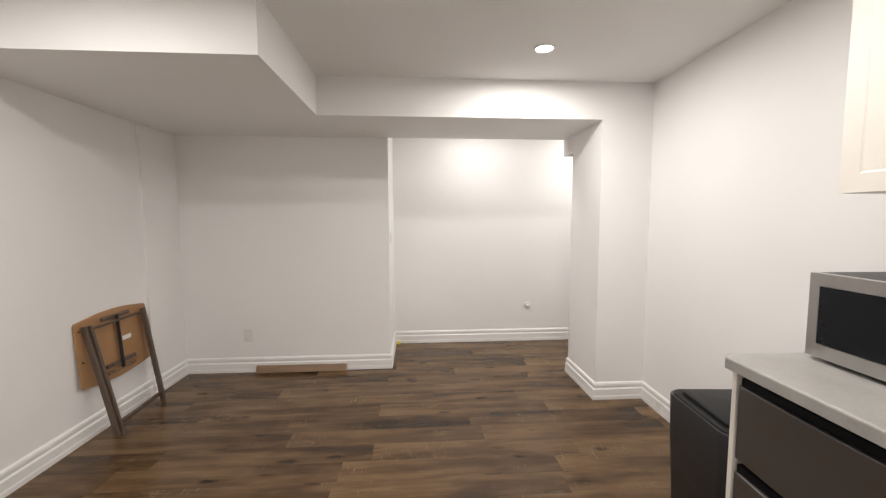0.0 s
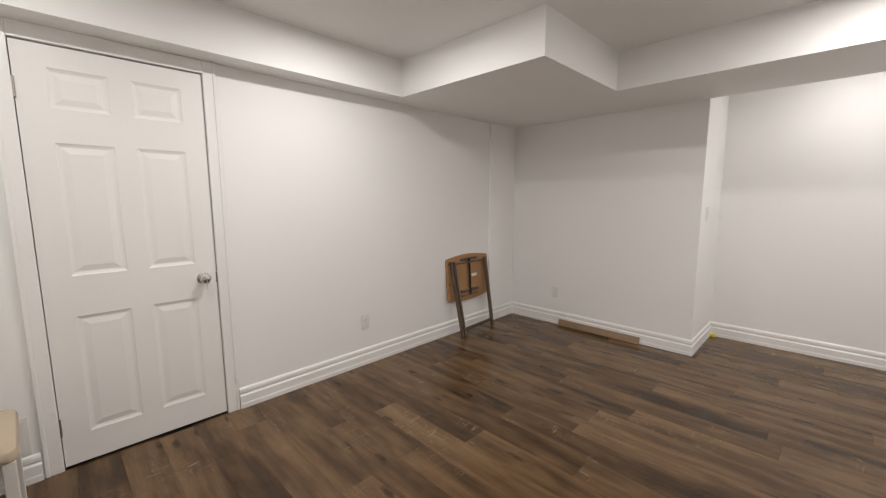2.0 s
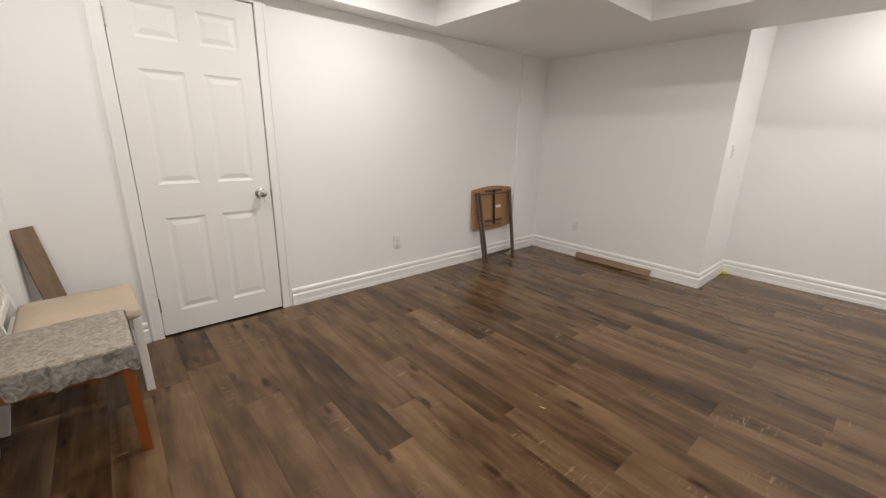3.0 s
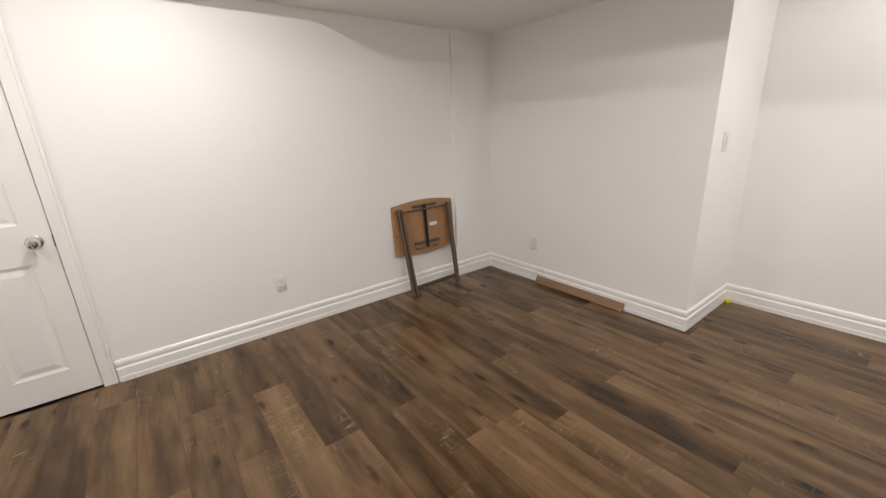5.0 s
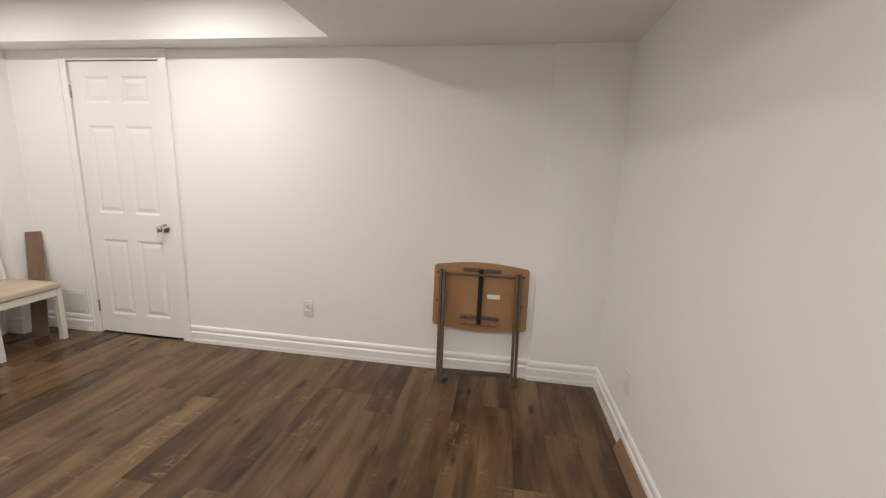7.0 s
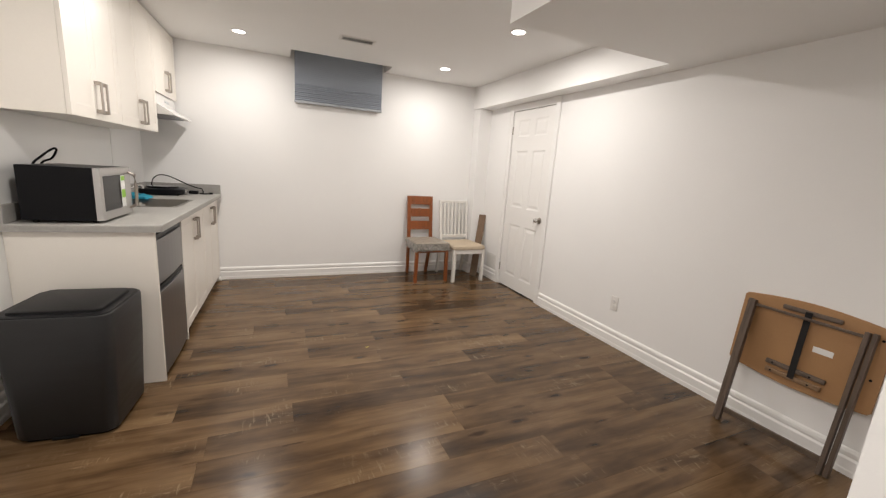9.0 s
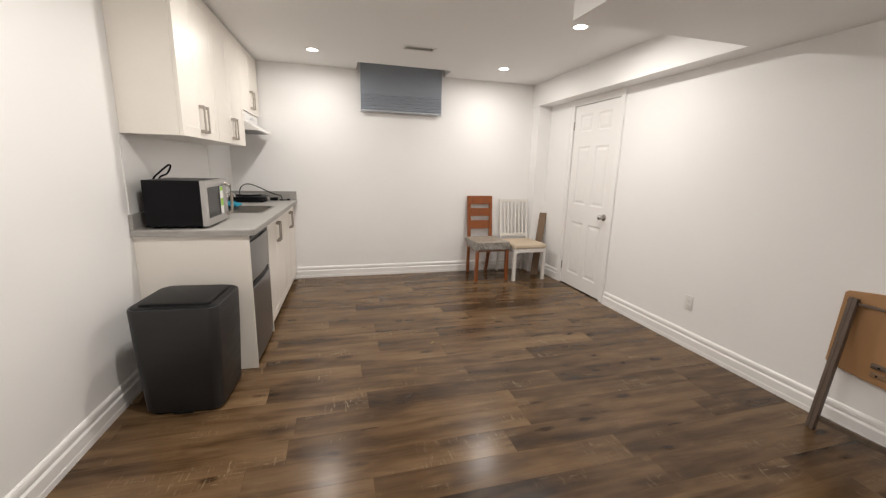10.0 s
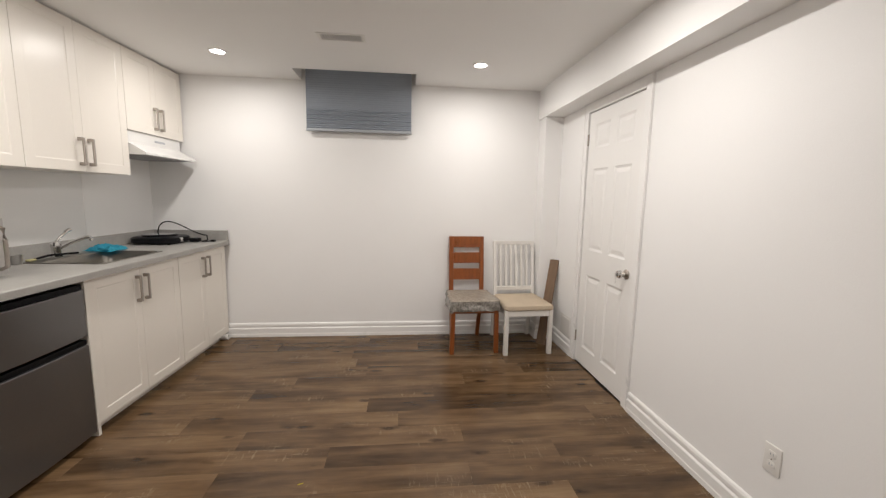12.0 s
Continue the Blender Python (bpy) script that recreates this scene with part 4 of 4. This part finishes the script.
cover = part("seat_cover", loft(bmesh.new(), [cover_ring(f, z, w) for f, z, w in ((0.2, 0.483, 0.002), (0.45, 0.482, 0.003), (0.70, 0.481, 0.003), (0.92, 0.479, 0.003), (0.985, 0.475, 0.003), (1.0, 0.468, 0.003), (1.0, 0.440, 0.003))], cap1=False), WRAP, t, "grey-beige seat cover", smooth=True)
part("plastic_skirt", loft(bmesh.new(), [cover_ring(f, z, w, h) for f, z, w, h in ((1.012, 0.470, 0.004, 0), (1.022, 0.456, 0.006, 0), (1.03, 0.440, 0.008, 0.1), (1.036, 0.424, 0.010, 0.3), (1.04, 0.406, 0.013, 0.6), (1.04, 0.388, 0.016, 1.0))], False, False), SKIRT, cover, "crumpled clear plastic wrap hanging over the edge", smooth=True)

t = thing("dining_chair", "white slat-back chair with a beige fabric seat", "chair", pose(-1.582, -0.330, 0, 0, 0, 2.5))
for sx in (-1, 1):
    part("front_leg", beam(bmesh.new(), (sx * 0.198, 0.235, 0), (sx * 0.198, 0.235, 0.40), 0.036, 0.036), WHITE_WOOD, t)
    part("back_post", beam(beam(bmesh.new(), (sx * 0.180, -0.275, 0), (sx * 0.186, -0.190, 0.44), 0.030, 0.036), (sx * 0.186, -0.190, 0.43), (sx * 0.190, -0.262, 0.945), 0.028, 0.028), WHITE_WOOD, t)
    part("side_rail", beam(bmesh.new(), (sx * 0.198, 0.22, 0.372), (sx * 0.184, -0.19, 0.372), 0.020, 0.06), WHITE_WOOD, t)
part("front_rail", box(bmesh.new(), -0.182, 0.182, 0.226, 0.248, 0.345, 0.402, 0.003), WHITE_WOOD, t)
part("back_rail", box(bmesh.new(), -0.172, 0.172, -0.200, -0.178, 0.345, 0.402, 0.003), WHITE_WOOD, t)
part("top_rail", beam(bmesh.new(), (-0.176, -0.260, 0.930), (0.176, -0.260, 0.930), 0.022, 0.034, (0, 1, 0)), WHITE_WOOD, t)
part("lower_rail", beam(bmesh.new(), (-0.174, -0.197, 0.495), (0.174, -0.197, 0.495), 0.022, 0.038, (0, 1, 0)), WHITE_WOOD, t)
for k in range(6):
    x = -0.130 + k * 0.052
    part("spindle", beam(bmesh.new(), (x, -0.198, 0.510), (x, -0.259, 0.915), 0.020, 0.014), WHITE_WOOD, t)
bm = loft(bmesh.new(), [[(x * s * (0.94 if y < 0 else 1), y * s + 0.025, z) for x, y in rounded(-0.222, 0.222, -0.200, 0.238, 0.035, 5)] for s, z in ((0.97, 0.400), (1.0, 0.408), (1.0, 0.424), (0.975, 0.440), (0.90, 0.450), (0.5, 0.456))])
part("cushion", bm, CUSHION, t, "beige woven seat cushion", smooth=True)

t = thing("wood_board", "brown laminate board leaning in the corner", "board", pose(-1.790, -0.315, 0))
part("board", beam(bmesh.new(), (0, 0, 0.006), (-0.150, -0.135, 0.785), 0.095, 0.012, (0.55, -0.84, 0.0), 0.002), LEAN_WOOD, t)

# ---- folded tray table ----
TC, TX = 3.035, XL
t = thing("folding_tray_table", "folded tan tray table with grey-brown legs against the wall", "table", pose(TX, TC, 0))
hw2, z_lo = 0.311, 0.334
mt_ = Matrix(((0, 1, 0), (-0.0707, 0, 0.9975), (0.9975, 0, 0.0707))).transposed().to_4x4()
mt_.translation = (0.042, 0, z_lo)
hh = 0.438
out = []
for k in range(13):
    s = k / 12
    out.append((hw2 - 0.012 - (2 * hw2 - 0.024) * s, hh - 0.020 + 0.028 * math.sin(math.pi * s)))
out = [(hw2, 0.02), (hw2, hh - 0.034), *out, (-hw2, hh - 0.034), (-hw2, 0.02)]
for k in range(13):
    s = k / 12
    out.append((-hw2 + 0.012 + (2 * hw2 - 0.024) * s, 0.006 - 0.026 * math.sin(math.pi * s)))
top = part("tabletop", prism(bmesh.new(), out, -0.014, 0.0, 0.003, mt_), TRAY_WOOD, t, "tan underside of the tray top")


def on_top(u0, u1, v0, v1, n0, n1, bev=0.002):
    return box(bmesh.new(), u0, u1, v0, v1, n0, n1, bev, 2, mt_)


part("cleat", on_top(-0.118, 0.130, 0.384, 0.408, 0, 0.016, 0.006), GREY_WOOD, top)
part("cleat", on_top(-0.125, 0.135, 0.066, 0.092, 0, 0.018, 0.006), GREY_WOOD, top)
part("cleat", on_top(-0.118, 0.125, 0.022, 0.048, 0, 0.018, 0.005), surface("pale_cleat", (0.23, 0.14, 0.075), 0.5, var=0.2, scale=6, grain=80, bump=0.06), top)
part("strap", on_top(-0.014, 0.016, 0.034, 0.402, 0.018, 0.0205, 0.001), STRAP, top, "black webbing strap")
part("paper_label", on_top(0.048, 0.130, 0.208, 0.238, 0.0004, 0.0012, 0), PAPER, top, "small white label")
for u in (-0.285, 0.276):
    for v in (0.17, 0.365):
        part("bolt", cyl(bmesh.new(), mt_ @ Vector((u, v, 0)), mt_ @ Vector((u, v, 0.004)), 0.006, seg=10), BLACK, top)
for u in (-0.09, 0.075):
    for v in (0.079, 0.035):
        part("bolt", cyl(bmesh.new(), mt_ @ Vector((u, v, 0.012)), mt_ @ Vector((u, v, 0.0195)), 0.005, seg=10), BLACK, top)
for y_t, y_b, dx, out_b in ((-0.264, -0.243, 0.0, 0.172), (-0.240, -0.219, 0.012, 0.172), (0.230, 0.236, 0.012, 0.142), (0.254, 0.260, 0.0, 0.142)):
    part("leg", beam(bmesh.new(), (0.034 + dx, y_t, 0.725), (out_b + dx, y_b, 0.004), 0.019, 0.030, (0, 1, 0)), GREY_WOOD, t)
part("top_rail", beam(bmesh.new(), (0.044, -0.24, 0.700), (0.044, 0.240, 0.700), 0.014, 0.014, (0, 0, 1)), GREY_WOOD, t)
part("stretcher", beam(bmesh.new(), (0.162, -0.221, 0.072), (0.138, 0.238, 0.072), 0.030, 0.014, (0, 0, 1)), GREY_WOOD, t)

# ---- small loose things ----
t = thing("wood_strip", "tan wooden strip lying against the baseboard", "board", pose(-0.93, 3.772, 0, 0, 0, -0.4))
part("strip", box(bmesh.new(), -0.402, 0.402, -0.007, 0.007, 0, 0.066, 0.0015, 2, pose(0, 0.006, 0.001, -26, 0, 0)), BOARD_WOOD, t)
t = thing("foam_plug", "small bright yellow foam plug on the floor", "plug", pose(-0.088, 4.495, 0))
part("plug", lathe(bmesh.new(), [(0.010, 0), (0.019, 0.006), (0.021, 0.016), (0.017, 0.026), (0.006, 0.030)], 16), YELLOW, t, smooth=True)

t = thing("yellow_flake", "tiny curled yellow scrap on the laminate floor", "scrap", pose(-0.033, 1.356, 0.0, 0, 0, 20))
bm = bmesh.new()
flake = [[bm.verts.new((-0.013 + 0.026 * k / 6, w * (0.0032 - 0.0005 * abs(k - 3)), 0.0012 + 0.004 * (k / 6 - 0.4) ** 2 + 0.0006 * math.sin(2.1 * k))) for w in (-1, 1)] for k in range(7)]
for p, q in zip(flake, flake[1:]):
    bm.faces.new((p[0], q[0], q[1], p[1]))
bmesh.ops.solidify(bm, geom=bm.faces[:], thickness=0.0008)
part("scrap", bm, YELLOW, t)

# ---- floor planks ----
W_PLANK, L_PLANK, GAP = 0.168, 1.228, 0.0002
rng = random.Random(11)
plank_mesh = {}


def plank(x0, x1, y0, y1):
    key = (round(x1 - x0, 3), round(y1 - y0, 3))
    if key not in plank_mesh:
        b = bmesh.new()
        hx, hy = (x1 - x0) / 2 - GAP, (y1 - y0) / 2 - GAP
        box(b, -hx, hx, -hy, hy, -0.012, 0.0, 0.0004, 1)
        me = bpy.data.meshes.new("plank")
        b.to_mesh(me)
        b.free()
        me.materials.append(FLOOR)
        plank_mesh[key] = me
    ob = new("plank", plank_mesh[key])
    ob.parent, ob.location = floor, ((x0 + x1) / 2, (y0 + y1) / 2, 0)


# board ends that show, by row; the other rows fall as they may
ENDS = {1: 0.505, 5: -0.12, 7: -0.085, 8: -0.70, 9: -0.155, 11: -1.56, 13: -0.15, 14: 0.538, 17: -0.338, 19: -0.14}
Y_ROW = 0.246
row = math.floor((YB - Y_ROW) / W_PLANK)
while Y_ROW + row * W_PLANK < YA:
    y = Y_ROW + row * W_PLANK
    start = rng.random() * L_PLANK
    x = ENDS[row] - math.ceil((ENDS[row] - XL) / L_PLANK) * L_PLANK if row in ENDS else XL - start
    while x < 2.66:
        a, b = max(x, XL), min(x + L_PLANK, 2.66)
        if b - a > 0.02:
            plank(a, b, max(y, YB), min(y + W_PLANK, YA))
        x += L_PLANK
    row += 1
